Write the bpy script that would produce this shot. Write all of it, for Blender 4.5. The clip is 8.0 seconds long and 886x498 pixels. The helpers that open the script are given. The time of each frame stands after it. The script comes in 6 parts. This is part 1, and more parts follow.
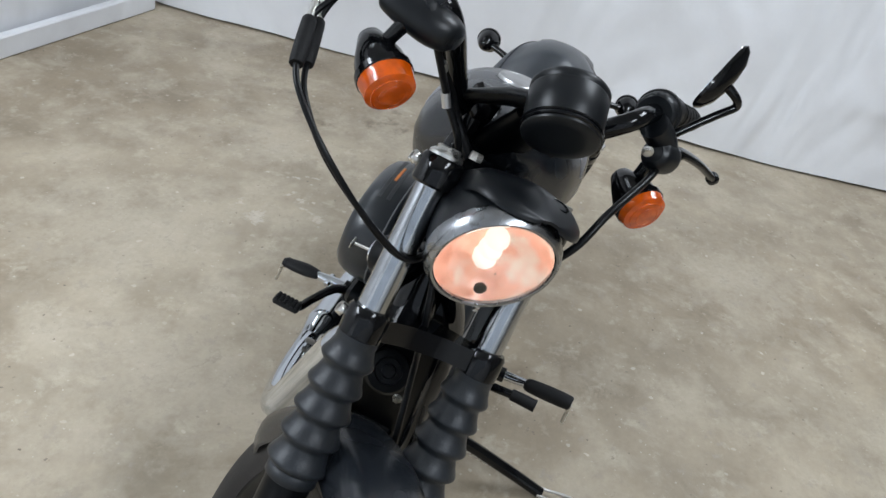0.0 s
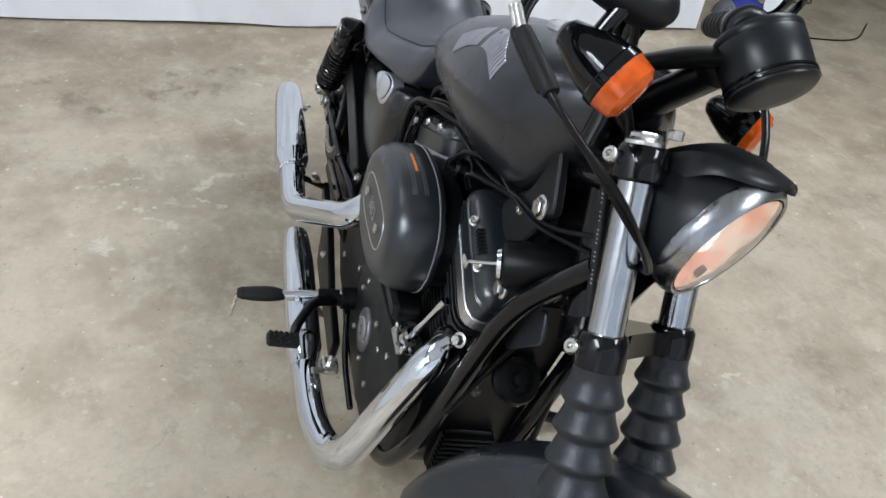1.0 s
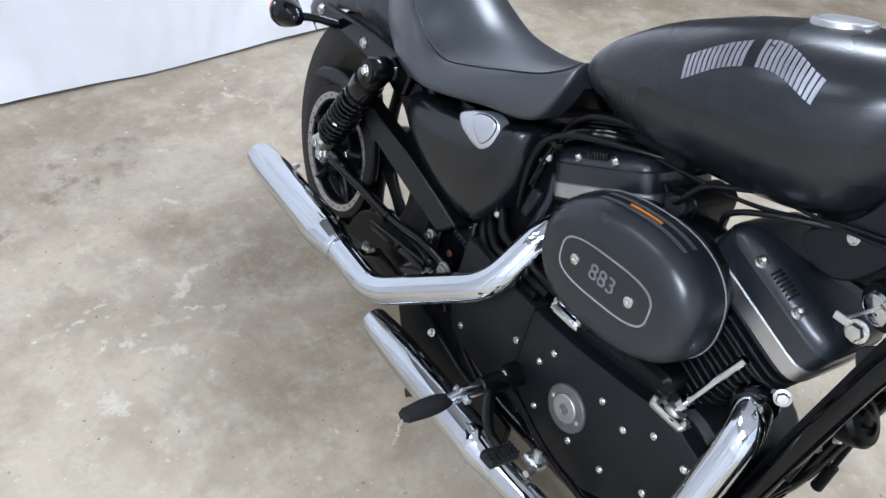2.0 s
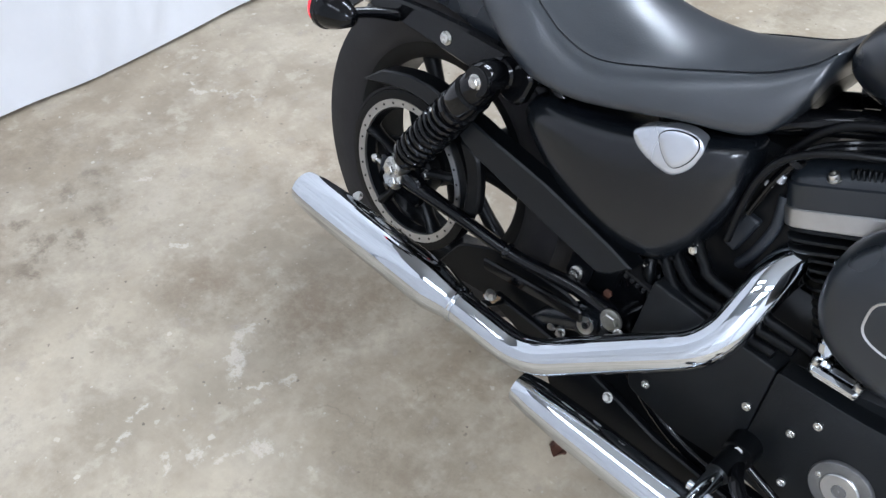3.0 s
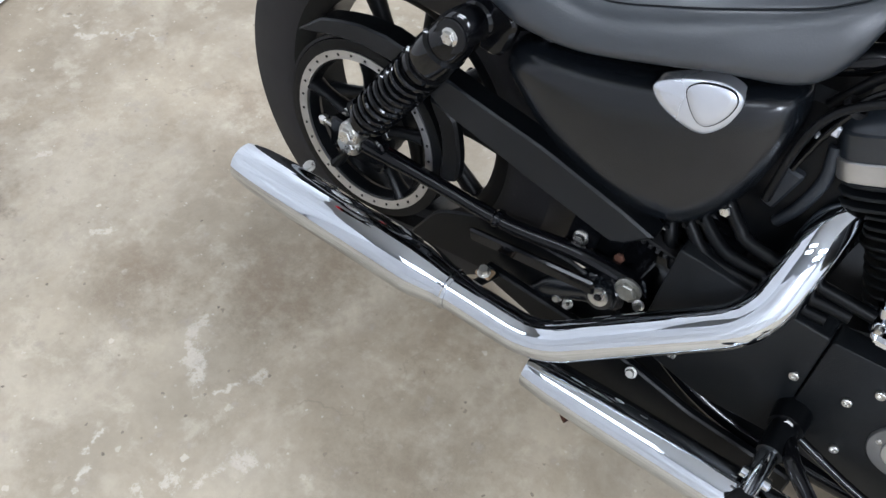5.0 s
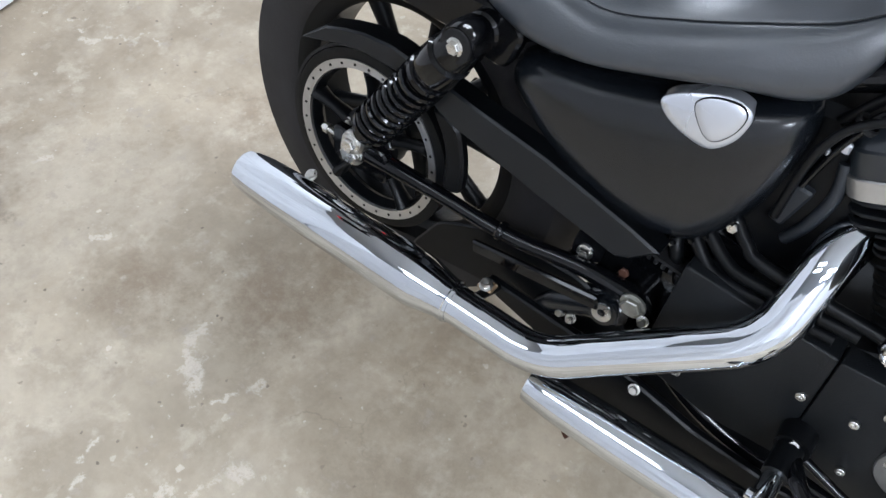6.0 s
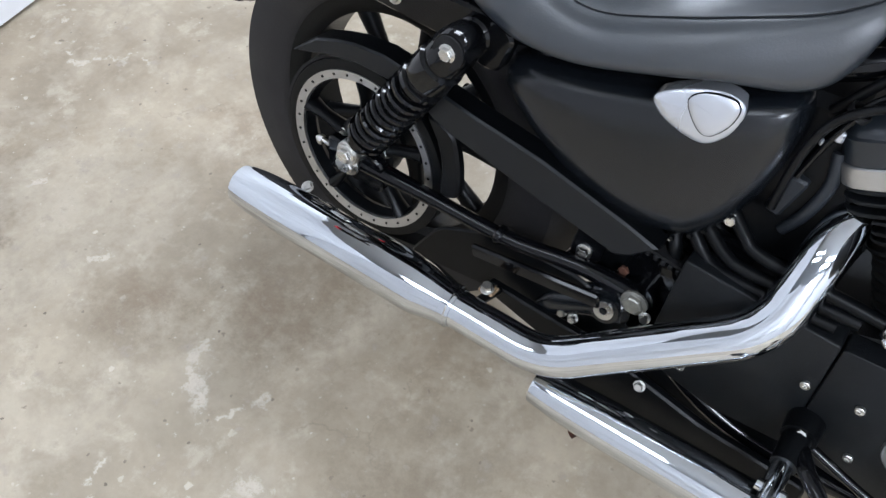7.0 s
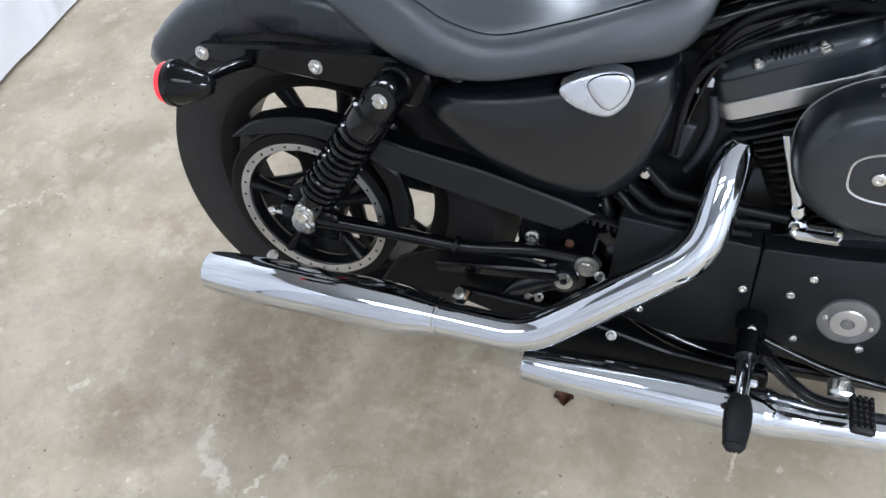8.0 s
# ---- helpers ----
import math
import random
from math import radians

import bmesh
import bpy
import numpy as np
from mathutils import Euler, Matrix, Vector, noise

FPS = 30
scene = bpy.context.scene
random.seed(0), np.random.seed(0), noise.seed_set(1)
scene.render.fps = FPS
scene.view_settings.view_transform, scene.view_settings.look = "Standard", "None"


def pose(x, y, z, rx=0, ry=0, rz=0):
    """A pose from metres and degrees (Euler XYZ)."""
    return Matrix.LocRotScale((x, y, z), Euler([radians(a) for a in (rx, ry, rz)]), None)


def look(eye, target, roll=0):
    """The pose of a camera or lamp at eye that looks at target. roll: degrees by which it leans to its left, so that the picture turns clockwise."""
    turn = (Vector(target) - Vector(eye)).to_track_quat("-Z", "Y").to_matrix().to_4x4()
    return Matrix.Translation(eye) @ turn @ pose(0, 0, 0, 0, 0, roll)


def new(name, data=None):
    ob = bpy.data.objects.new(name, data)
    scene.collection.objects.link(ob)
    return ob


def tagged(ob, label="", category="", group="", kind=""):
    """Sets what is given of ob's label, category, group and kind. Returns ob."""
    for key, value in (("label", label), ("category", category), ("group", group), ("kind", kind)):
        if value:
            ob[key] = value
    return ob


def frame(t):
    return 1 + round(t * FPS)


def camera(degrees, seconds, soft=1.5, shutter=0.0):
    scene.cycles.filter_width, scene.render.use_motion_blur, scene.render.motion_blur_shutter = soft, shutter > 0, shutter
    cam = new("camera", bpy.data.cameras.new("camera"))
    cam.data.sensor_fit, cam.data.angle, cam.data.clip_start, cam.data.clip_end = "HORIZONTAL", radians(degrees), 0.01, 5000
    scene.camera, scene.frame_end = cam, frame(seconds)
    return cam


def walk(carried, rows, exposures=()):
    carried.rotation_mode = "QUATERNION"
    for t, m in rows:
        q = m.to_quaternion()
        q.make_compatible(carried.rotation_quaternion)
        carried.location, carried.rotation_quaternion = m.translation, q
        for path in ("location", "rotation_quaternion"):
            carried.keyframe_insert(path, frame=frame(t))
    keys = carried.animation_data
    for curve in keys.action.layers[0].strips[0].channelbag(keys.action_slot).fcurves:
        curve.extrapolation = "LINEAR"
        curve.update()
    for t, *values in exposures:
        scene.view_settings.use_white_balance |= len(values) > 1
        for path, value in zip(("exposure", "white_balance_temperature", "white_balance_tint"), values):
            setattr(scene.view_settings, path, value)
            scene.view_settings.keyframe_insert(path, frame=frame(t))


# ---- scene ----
cam = camera(57.5, 8.0)
PATH = [
    (0, (2.047, 0.305, 1.399), (0.415, -0.003, 0.284), 12.5),
    (0.3, (2.061, 0.144, 1.376), (0.404, 0.124, 0.256), 11.3),
    (0.5, (2.022, 0.016, 1.355), (0.389, 0.136, 0.207), 10.7),
    (0.7, (1.959, -0.121, 1.346), (0.367, 0.149, 0.166), 10.1),
    (1, (1.881, -0.262, 1.345), (0.35, 0.191, 0.14), 9.9),
    (1.5, (1.668, -0.554, 1.328), (0.277, 0.204, 0.107), 7.6),
    (2, (1.403, -0.743, 1.286), (0.112, 0.178, 0.068), 4.3),
    (2.2, (1.268, -0.783, 1.29), (-0.007, 0.163, 0.074), 2.5),
    (3.3, (0.769, -0.78, 1.232), (-0.198, 0.199, -0.219), -1.7),
    (3.5, (0.722, -0.76, 1.232), (-0.209, 0.21, -0.248), -3.0),
    (4, (0.674, -0.709, 1.226), (-0.172, 0.236, -0.32), -2.9),
    (4.5, (0.655, -0.69, 1.219), (-0.113, 0.244, -0.374), -1.7),
    (5, (0.643, -0.677, 1.217), (-0.114, 0.271, -0.372), -1.7),
    (6.5, (0.635, -0.666, 1.206), (-0.146, 0.291, -0.367), -1.1),
    (7, (0.631, -0.674, 1.211), (-0.136, 0.303, -0.356), -3.0),
    (7.5, (0.599, -0.741, 1.244), (-0.092, 0.327, -0.299), -6.5),
    (8, (0.612, -0.827, 1.299), (0.022, 0.349, -0.207), -10.6),
]
walk(cam, [(t, look(eye, target, roll)) for t, eye, target, roll in PATH],
     [(0, -1.17, 6350, 13), (0.5, -1.03, 6550, 13), (1.1, -0.85, 6250, 15), (1.5, -0.64, 5950, 17), (2.2, -0.57, 5950, 16), (3.5, -0.57, 6050, 16), (4.5, -0.56, 6150, 16), (6.5, -0.54, 6150, 16), (8, -0.52, 6100, 16)])

# ---- light: a closed hall with rows of ceiling tubes ----
world = bpy.data.worlds.new("hall_air")
world.use_nodes = True
world.node_tree.nodes["Background"].inputs["Color"].default_value = (0.80, 0.86, 1.0, 1)
world.node_tree.nodes["Background"].inputs["Strength"].default_value = 0.06
scene.world = world


def tube_lamp(x, y, z, length, power, along_y=False):
    data = bpy.data.lights.new("tube_light", "AREA")
    data.shape, data.size, data.size_y = "RECTANGLE", length, 0.20
    data.energy, data.color = power, (0.86, 0.945, 1.0)
    lamp = new("tube_light", data)
    lamp.matrix_world = pose(x, y, z, 0, 0, 90 if along_y else 0)
    return lamp


LAMPS = [(-0.15, 1.50, 2.86, 116), (2.1, -1.95, 2.50, 165), (-0.4, -1.8, 2.86, 25), (2.4, 1.9, 2.86, 130)]
for lx, ly, lz, power in LAMPS:
    for gap in (-0.20, 0.20):
        tube_lamp(lx, ly + gap, lz, 1.3, power / 2)
# Unseen window, assumed from bluish highlights on forward-facing paint.
sky = bpy.data.lights.new("window_daylight", "AREA")
sky.shape, sky.size, sky.size_y, sky.energy, sky.color = "RECTANGLE", 3.0, 1.30, 20, (0.76, 0.88, 1.0)
sky_lamp = new("window_daylight", sky)
sky_lamp.matrix_world = look((3.86, 0.3, 1.95), (0.0, 0.3, 1.2))


# ---- materials ----
def material(name):
    m = bpy.data.materials.new(name)
    m.use_nodes = True
    return m, m.node_tree.nodes, m.node_tree.links, m.node_tree.nodes["Principled BSDF"]


def noise_node(nodes, links, scale, detail=4.0, rough=0.55, coords="Object"):
    tc = nodes.new("ShaderNodeTexCoord")
    n = nodes.new("ShaderNodeTexNoise")
    n.inputs["Scale"].default_value, n.inputs["Detail"].default_value, n.inputs["Roughness"].default_value = scale, detail, rough
    links.new(tc.outputs[coords], n.inputs["Vector"])
    return n


def ramp_node(nodes, links, source, stops):
    r = nodes.new("ShaderNodeValToRGB")
    e = r.color_ramp.elements
    while len(e) < len(stops):
        e.new(0.5)
    for el, (p, c) in zip(e, stops):
        el.position = p
        el.color = (c, c, c, 1) if isinstance(c, (int, float)) else (*c, 1)
    links.new(source, r.inputs["Fac"])
    return r


def mix_node(nodes, links, kind, fac, a, b):
    n = nodes.new("ShaderNodeMix")
    n.data_type, n.blend_type = "RGBA", kind
    for key, v in (("Factor", fac), (6, a), (7, b)):
        if isinstance(v, bpy.types.NodeSocket):
            links.new(v, n.inputs[key])
        elif isinstance(v, (int, float)):
            n.inputs[key].default_value = v
        else:
            n.inputs[key].default_value = (*v, 1)
    return n.outputs[2]


def bump_from(nodes, links, p, height, strength, distance):
    b = nodes.new("ShaderNodeBump")
    b.inputs["Strength"].default_value, b.inputs["Distance"].default_value = strength, distance
    links.new(height, b.inputs["Height"])
    links.new(b.outputs["Normal"], p.inputs["Normal"])


def surface(name, color, rough, metal=0.0, grain=0.0, grain_scale=300.0, vary=0.25, wear_scale=9.0, coat=0.0, spec=0.5):
    """A surface with two scales of change: broad wear in colour and gloss, and a fine grain in relief."""
    m, nodes, links, p = material(name)
    wear = noise_node(nodes, links, wear_scale, 5.0, 0.6)
    col = ramp_node(nodes, links, wear.outputs["Fac"], [(0.30, tuple(c * (1 - vary) for c in color)), (0.70, tuple(min(1, c * (1 + vary)) for c in color))])
    links.new(col.outputs["Color"], p.inputs["Base Color"])
    smear = noise_node(nodes, links, wear_scale * 1.7, 1.0, 0.5)
    rr = ramp_node(nodes, links, smear.outputs["Fac"], [(0.3, rough * 0.94), (0.7, min(1.0, rough * 1.07))])
    links.new(rr.outputs["Color"], p.inputs["Roughness"])
    p.inputs["Metallic"].default_value, p.inputs["Coat Weight"].default_value = metal, coat
    p.inputs["Specular IOR Level"].default_value = spec
    if grain:
        g = noise_node(nodes, links, grain_scale, 3.0, 0.5)
        bump_from(nodes, links, p, g.outputs["Fac"], grain, 0.002)
    return m


DENIM = surface("denim_black_paint", (0.0085, 0.0105, 0.0135), 0.265, vary=0.12, spec=0.55)
SATIN = surface("satin_black_paint", (0.0042, 0.0054, 0.0072), 0.24, vary=0.08, spec=0.55)
MATTE = surface("matte_black_paint", (0.0100, 0.0130, 0.0165), 0.29, vary=0.10, spec=0.62)
DULL = surface("dull_black_plastic", (0.0052, 0.0064, 0.0080), 0.36, vary=0.10, spec=0.30)
GLOSS = surface("gloss_black_paint", (0.0022, 0.0024, 0.003), 0.10, vary=0.2, spec=0.32)
WRINKLE = surface("wrinkle_black_coating", (0.0046, 0.0056, 0.0066), 0.42, spec=0.26, grain=0.35, grain_scale=700, vary=0.25)
PLASTIC = surface("black_plastic", (0.0022, 0.0026, 0.0031), 0.33, spec=0.16, grain=0.12, grain_scale=900)
RUBBER = surface("black_rubber", (0.008, 0.008, 0.0085), 0.55, spec=0.22, grain=0.25, grain_scale=500, vary=0.3)
GAITER = surface("gaiter_rubber", (0.0115, 0.014, 0.0175), 0.42, spec=0.42, grain=0.2, grain_scale=400, vary=0.3)
TYRE = surface("tyre_rubber", (0.0125, 0.0118, 0.0125), 0.52, spec=0.36, grain=0.3, grain_scale=350, vary=0.35)
VINYL = surface("seat_vinyl", (0.0215, 0.0260, 0.0315), 0.34, spec=0.95, vary=0.12, grain=0.10, grain_scale=420)
CHROME = surface("chrome", (0.64, 0.67, 0.71), 0.04, metal=1.0, vary=0.03)
FORK_STEEL = surface("hard_chromed_fork", (0.40, 0.415, 0.43), 0.15, metal=1.0, vary=0.12, wear_scale=30)
ZINC = surface("grey_zinc", (0.34, 0.335, 0.30), 0.36, metal=0.85, vary=0.25, wear_scale=60)
STEEL = surface("zinc_steel", (0.62, 0.61, 0.58), 0.28, metal=1.0, vary=0.2, wear_scale=40)
ALU = surface("machined_aluminium", (0.50, 0.50, 0.50), 0.38, metal=1.0, vary=0.1, wear_scale=25)
PEWTER = surface("grey_cast_metal", (0.19, 0.19, 0.19), 0.42, metal=0.8, vary=0.15, wear_scale=60)
SILVER = surface("silver_paint", (0.58, 0.60, 0.64), 0.28, metal=0.75, vary=0.06)
TRIM = surface("satin_trim", (0.30, 0.31, 0.325), 0.27, metal=1.0, vary=0.10, wear_scale=25)
LETTER = surface("silver_decal", (0.33, 0.33, 0.36), 0.38, metal=0.7, vary=0.12)
FIGURE = surface("dark_grey_enamel", (0.15, 0.15, 0.155), 0.35, vary=0.12)
BRASS = surface("rusty_zinc", (0.36, 0.25, 0.15), 0.50, metal=0.5, vary=0.4, wear_scale=60)
ORANGE_STRIPE = surface("orange_decal", (0.62, 0.19, 0.03), 0.45, vary=0.2)
CABLE = surface("cable_sheath", (0.0030, 0.0033, 0.0039), 0.34, spec=0.22)
BLUE = surface("blue_paint", (0.045, 0.062, 0.30), 0.25, vary=0.2)


def lens_material(name, color, lit=0.0):
    m, nodes, links, p = material(name)
    ribs = noise_node(nodes, links, 90.0, 1.0, 0.4)
    col = ramp_node(nodes, links, ribs.outputs["Fac"], [(0.35, tuple(c * 0.72 for c in color)), (0.65, color)])
    links.new(col.outputs["Color"], p.inputs["Base Color"])
    p.inputs["Roughness"].default_value, p.inputs["Coat Weight"].default_value = 0.14, 0.25
    p.inputs["Subsurface Weight"].default_value = 0.12
    p.inputs["Subsurface Radius"].default_value = (0.02, 0.006, 0.002)
    if lit:
        links.new(col.outputs["Color"], p.inputs["Emission Color"])
        p.inputs["Emission Strength"].default_value = lit
    return m


AMBER = lens_material("amber_lens", (0.60, 0.088, 0.0008))
RED = lens_material("red_lens", (0.85, 0.02, 0.035), 0.8)


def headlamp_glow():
    """The lit lamp's reflector: bulb light put in as warm emission, whiter in random patches."""
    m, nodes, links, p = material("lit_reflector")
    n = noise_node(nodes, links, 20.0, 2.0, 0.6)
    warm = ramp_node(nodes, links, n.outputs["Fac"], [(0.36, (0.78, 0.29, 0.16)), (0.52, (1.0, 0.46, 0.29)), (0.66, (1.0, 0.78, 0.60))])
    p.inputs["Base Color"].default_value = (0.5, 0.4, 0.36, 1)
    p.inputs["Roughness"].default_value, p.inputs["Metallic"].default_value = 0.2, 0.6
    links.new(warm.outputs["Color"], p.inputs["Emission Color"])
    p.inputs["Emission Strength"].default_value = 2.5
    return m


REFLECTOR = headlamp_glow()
BULB, _n, _l, _p = material("lit_bulb")
_p.inputs["Emission Color"].default_value, _p.inputs["Emission Strength"].default_value = (1.0, 0.88, 0.74, 1), 3.2
GLASS, _n, _l, _p = material("clear_glass")
_p.inputs["Transmission Weight"].default_value, _p.inputs["Roughness"].default_value, _p.inputs["IOR"].default_value = 1.0, 0.02, 1.3
MIRROR, _n, _l, _p = material("mirror_glass")
_p.inputs["Metallic"].default_value, _p.inputs["Roughness"].default_value, _p.inputs["Base Color"].default_value = 1.0, 0.02, (0.85, 0.87, 0.9, 1)


def concrete():
    m, nodes, links, p = material("worn_concrete")

    def shade(col, scale, detail, rough, stops, distort=0.0):
        n = noise_node(nodes, links, scale, detail, rough)
        n.inputs["Distortion"].default_value = distort
        return mix_node(nodes, links, "MULTIPLY", 1.0, col, ramp_node(nodes, links, n.outputs["Fac"], stops).outputs["Color"])

    def tint(col, scale, detail, rough, lo, hi, top, color, distort=0.0):
        n = noise_node(nodes, links, scale, detail, rough)
        n.inputs["Distortion"].default_value = distort
        return mix_node(nodes, links, "MIX", ramp_node(nodes, links, n.outputs["Fac"], [(lo, 0.0), (hi, top)]).outputs["Color"], col, color)

    def specks(col, scale, size, share, color):
        """Small ragged flakes and pits strewn at random: some cells of a grid hold one near their middle."""
        rough = noise_node(nodes, links, scale * 5.0, 3.0, 0.6)
        tc = nodes.new("ShaderNodeTexCoord")
        jig = nodes.new("ShaderNodeVectorMath")
        jig.operation = "MULTIPLY_ADD"
        links.new(rough.outputs["Color"], jig.inputs[0])
        jig.inputs[1].default_value = (0.20 / scale,) * 3
        links.new(tc.outputs["Object"], jig.inputs[2])
        v = nodes.new("ShaderNodeTexVoronoi")
        v.voronoi_dimensions = "2D"
        v.inputs["Scale"].default_value = scale
        links.new(jig.outputs[0], v.inputs["Vector"])
        split = nodes.new("ShaderNodeSeparateColor")
        links.new(v.outputs["Color"], split.inputs[0])
        dot = ramp_node(nodes, links, v.outputs["Distance"], [(size * 0.75, 1.0), (size, 0.0)])
        pick = ramp_node(nodes, links, split.outputs[0], [(share, 0.0), (share + 0.3, 0.85)])
        fac = mix_node(nodes, links, "MULTIPLY", 1.0, dot.outputs["Color"], pick.outputs["Color"])
        return mix_node(nodes, links, "MIX", fac, col, color)

    broad = noise_node(nodes, links, 0.8, 7.0, 0.62)
    col = ramp_node(nodes, links, broad.outputs["Fac"], [(0.38, (0.280, 0.225, 0.157)), (0.50, (0.346, 0.288, 0.208)), (0.62, (0.402, 0.344, 0.257))]).outputs["Color"]
    # clouds of a hand's width, brown stains, pale laitance
    col = shade(col, 3.2, 7.0, 0.60, [(0.38, 0.86), (0.50, 1.0), (0.62, 1.12)], 0.3)
    col = tint(col, 1.9, 7.0, 0.62, 0.48, 0.64, 0.50, (0.262, 0.208, 0.142), 0.4)
    col = tint(col, 4.6, 9.0, 0.66, 0.48, 0.66, 0.62, (0.499, 0.436, 0.337), 0.3)
    col = tint(col, 12.0, 9.0, 0.70, 0.55, 0.65, 0.50, (0.510, 0.452, 0.353), 0.2)
    col = tint(col, 2.6, 9.0, 0.66, 0.56, 0.70, 0.40, (0.172, 0.130, 0.085), 0.4)
    col = tint(col, 34.0, 5.0, 0.72, 0.66, 0.70, 0.75, (0.540, 0.490, 0.400))
    col = tint(col, 19.0, 4.0, 0.65, 0.68, 0.72, 0.60, (0.135, 0.108, 0.078))
    col = specks(col, 11.0, 0.070, 0.74, (0.60, 0.55, 0.46))
    col = specks(col, 17.0, 0.055, 0.72, (0.100, 0.080, 0.060))
    col = specks(col, 34.0, 0.085, 0.78, (0.54, 0.49, 0.40))
    tc = nodes.new("ShaderNodeTexCoord")
    warp = noise_node(nodes, links, 7.0, 6.0, 0.6)
    shift = nodes.new("ShaderNodeVectorMath")
    shift.operation = "MULTIPLY_ADD"
    links.new(warp.outputs["Color"], shift.inputs[0])
    shift.inputs[1].default_value, shift.inputs[2].default_value = (0.250, 0.240, 0.000), (-0.12, -0.12, 0.0)
    at = nodes.new("ShaderNodeVectorMath")
    at.operation = "ADD"
    links.new(tc.outputs["Object"], at.inputs[0])
    links.new(shift.outputs[0], at.inputs[1])

    def patches(spots):
        total = None
        for x, y, r in spots:
            d = nodes.new("ShaderNodeVectorMath")
            d.operation = "DISTANCE"
            links.new(at.outputs[0], d.inputs[0])
            d.inputs[1].default_value = (x, y, 0)
            fall = nodes.new("ShaderNodeMapRange")
            fall.inputs["From Min"].default_value, fall.inputs["From Max"].default_value = r, 0.0
            links.new(d.outputs["Value"], fall.inputs["Value"])
            if total is None:
                total = fall.outputs[0]
            else:
                add = nodes.new("ShaderNodeMath")
                add.operation = "MAXIMUM"
                links.new(total, add.inputs[0])
                links.new(fall.outputs[0], add.inputs[1])
                total = add.outputs[0]
        return total

    ragged = noise_node(nodes, links, 16.0, 12.0, 0.78)

    def broken(col, spots, amount, lo, hi, top, color):
        """Patches whose edge is broken up by the ragged noise."""
        n = nodes.new("ShaderNodeMath")
        n.operation = "MULTIPLY_ADD"
        links.new(ragged.outputs["Fac"], n.inputs[0])
        n.inputs[1].default_value, n.inputs[2].default_value = amount, -0.5 * amount
        s = nodes.new("ShaderNodeMath")
        s.operation = "ADD"
        links.new(n.outputs[0], s.inputs[0])
        full = nodes.new("ShaderNodeMath")
        full.operation = "MULTIPLY"
        links.new(patches(spots), full.inputs[0])
        full.inputs[1].default_value = 0.56
        links.new(full.outputs[0], s.inputs[1])
        return mix_node(nodes, links, "MIX", ramp_node(nodes, links, s.outputs[0], [(lo, 0.0), (hi, top)]).outputs["Color"], col, color)

    # worn pale areas, brown stains with shade under the muffler painted in, small spalled spots
    col = broken(col, [(-0.65, -0.26, 0.40), (0.86, -0.50, 0.36), (0.42, -0.95, 0.42), (-0.38, 0.85, 0.36), (-0.76, 1.84, 0.18), (0.25, 1.30, 0.40), (-0.30, -0.85, 0.30), (0.9, 1.0, 0.5), (0.0, 2.0, 0.5)], 2.0, 0.10, 0.60, 0.70, (0.458, 0.400, 0.310))
    col = broken(col, [(-0.70, -0.60, 0.24), (-0.56, -0.76, 0.18), (-0.90, -0.75, 0.30), (-1.00, -1.05, 0.34), (-0.13, -0.19, 0.26), (-0.34, -0.37, 0.18), (0.30, -0.32, 0.24), (-1.05, -0.35, 0.20), (-0.40, 0.0, 0.20)], 2.0, 0.08, 0.62, 0.52, (0.161, 0.120, 0.076))
    spalls = [(-0.180, -0.365, 0.024), (-0.160, -0.385, 0.034), (-0.145, -0.407, 0.042), (-0.115, -0.412, 0.030), (-0.050, -0.388, 0.018), (-0.036, -0.354, 0.020), (-0.172, -0.600, 0.022), (-0.137, -0.626, 0.019), (0.059, -0.530, 0.032), (0.059, -0.481, 0.030), (0.006, -0.567, 0.036), (-0.022, -0.614, 0.032), (0.165, -0.64, 0.046), (0.10, -0.74, 0.046), (0.68, 0.857, 0.05), (0.81, 0.63, 0.05)]
    spalls += [(-1.235, 0.147, 0.020), (-1.170, 0.122, 0.020), (-1.106, 0.097, 0.022), (-1.055, 0.082, 0.022), (-1.008, 0.071, 0.026), (-0.976, 0.083, 0.026), (-0.944, 0.099, 0.026), (-0.910, 0.115, 0.016), (-0.873, 0.133, 0.015), (-0.486, -0.286, 0.026), (-0.773, -0.250, 0.034)]
    col = broken(col, spalls, 3.2, 0.26, 0.50, 0.75, (0.55, 0.50, 0.42))
    streaks = [(-0.814, -0.519, 0.06), (-0.853, -0.416, 0.06), (-0.843, -0.336, 0.05), (-0.669, -0.584, 0.06), (-0.690, -0.522, 0.05), (-0.687, -0.457, 0.05), (-0.727, -0.392, 0.05), (-0.695, -0.981, 0.07), (-0.619, -0.855, 0.08), (-0.566, -0.740, 0.08)]
    col = broken(col, streaks, 2.6, 0.20, 0.60, 0.65, (0.150, 0.118, 0.082))
    col = broken(col, [(-0.545, 0.125, 0.10), (-0.510, 0.105, 0.09), (-0.351, -0.322, 0.12), (-0.137, -0.195, 0.14), (0.185, -0.07, 0.14), (-0.077, -0.08, 0.12)], 2.2, 0.10, 0.60, 0.48, (0.205, 0.145, 0.090))
    # fine broken cracks
    cells = nodes.new("ShaderNodeTexVoronoi")
    cells.feature = "DISTANCE_TO_EDGE"
    cells.inputs["Scale"].default_value = 1.1
    links.new(at.outputs[0], cells.inputs["Vector"])
    line = ramp_node(nodes, links, cells.outputs["Distance"], [(0.0, 1.0), (0.004, 0.0)])
    gap = ramp_node(nodes, links, noise_node(nodes, links, 1.7, 3.0, 0.6).outputs["Fac"], [(0.54, 0.0), (0.64, 0.35)])
    crack = mix_node(nodes, links, "MULTIPLY", 1.0, line.outputs["Color"], gap.outputs["Color"])
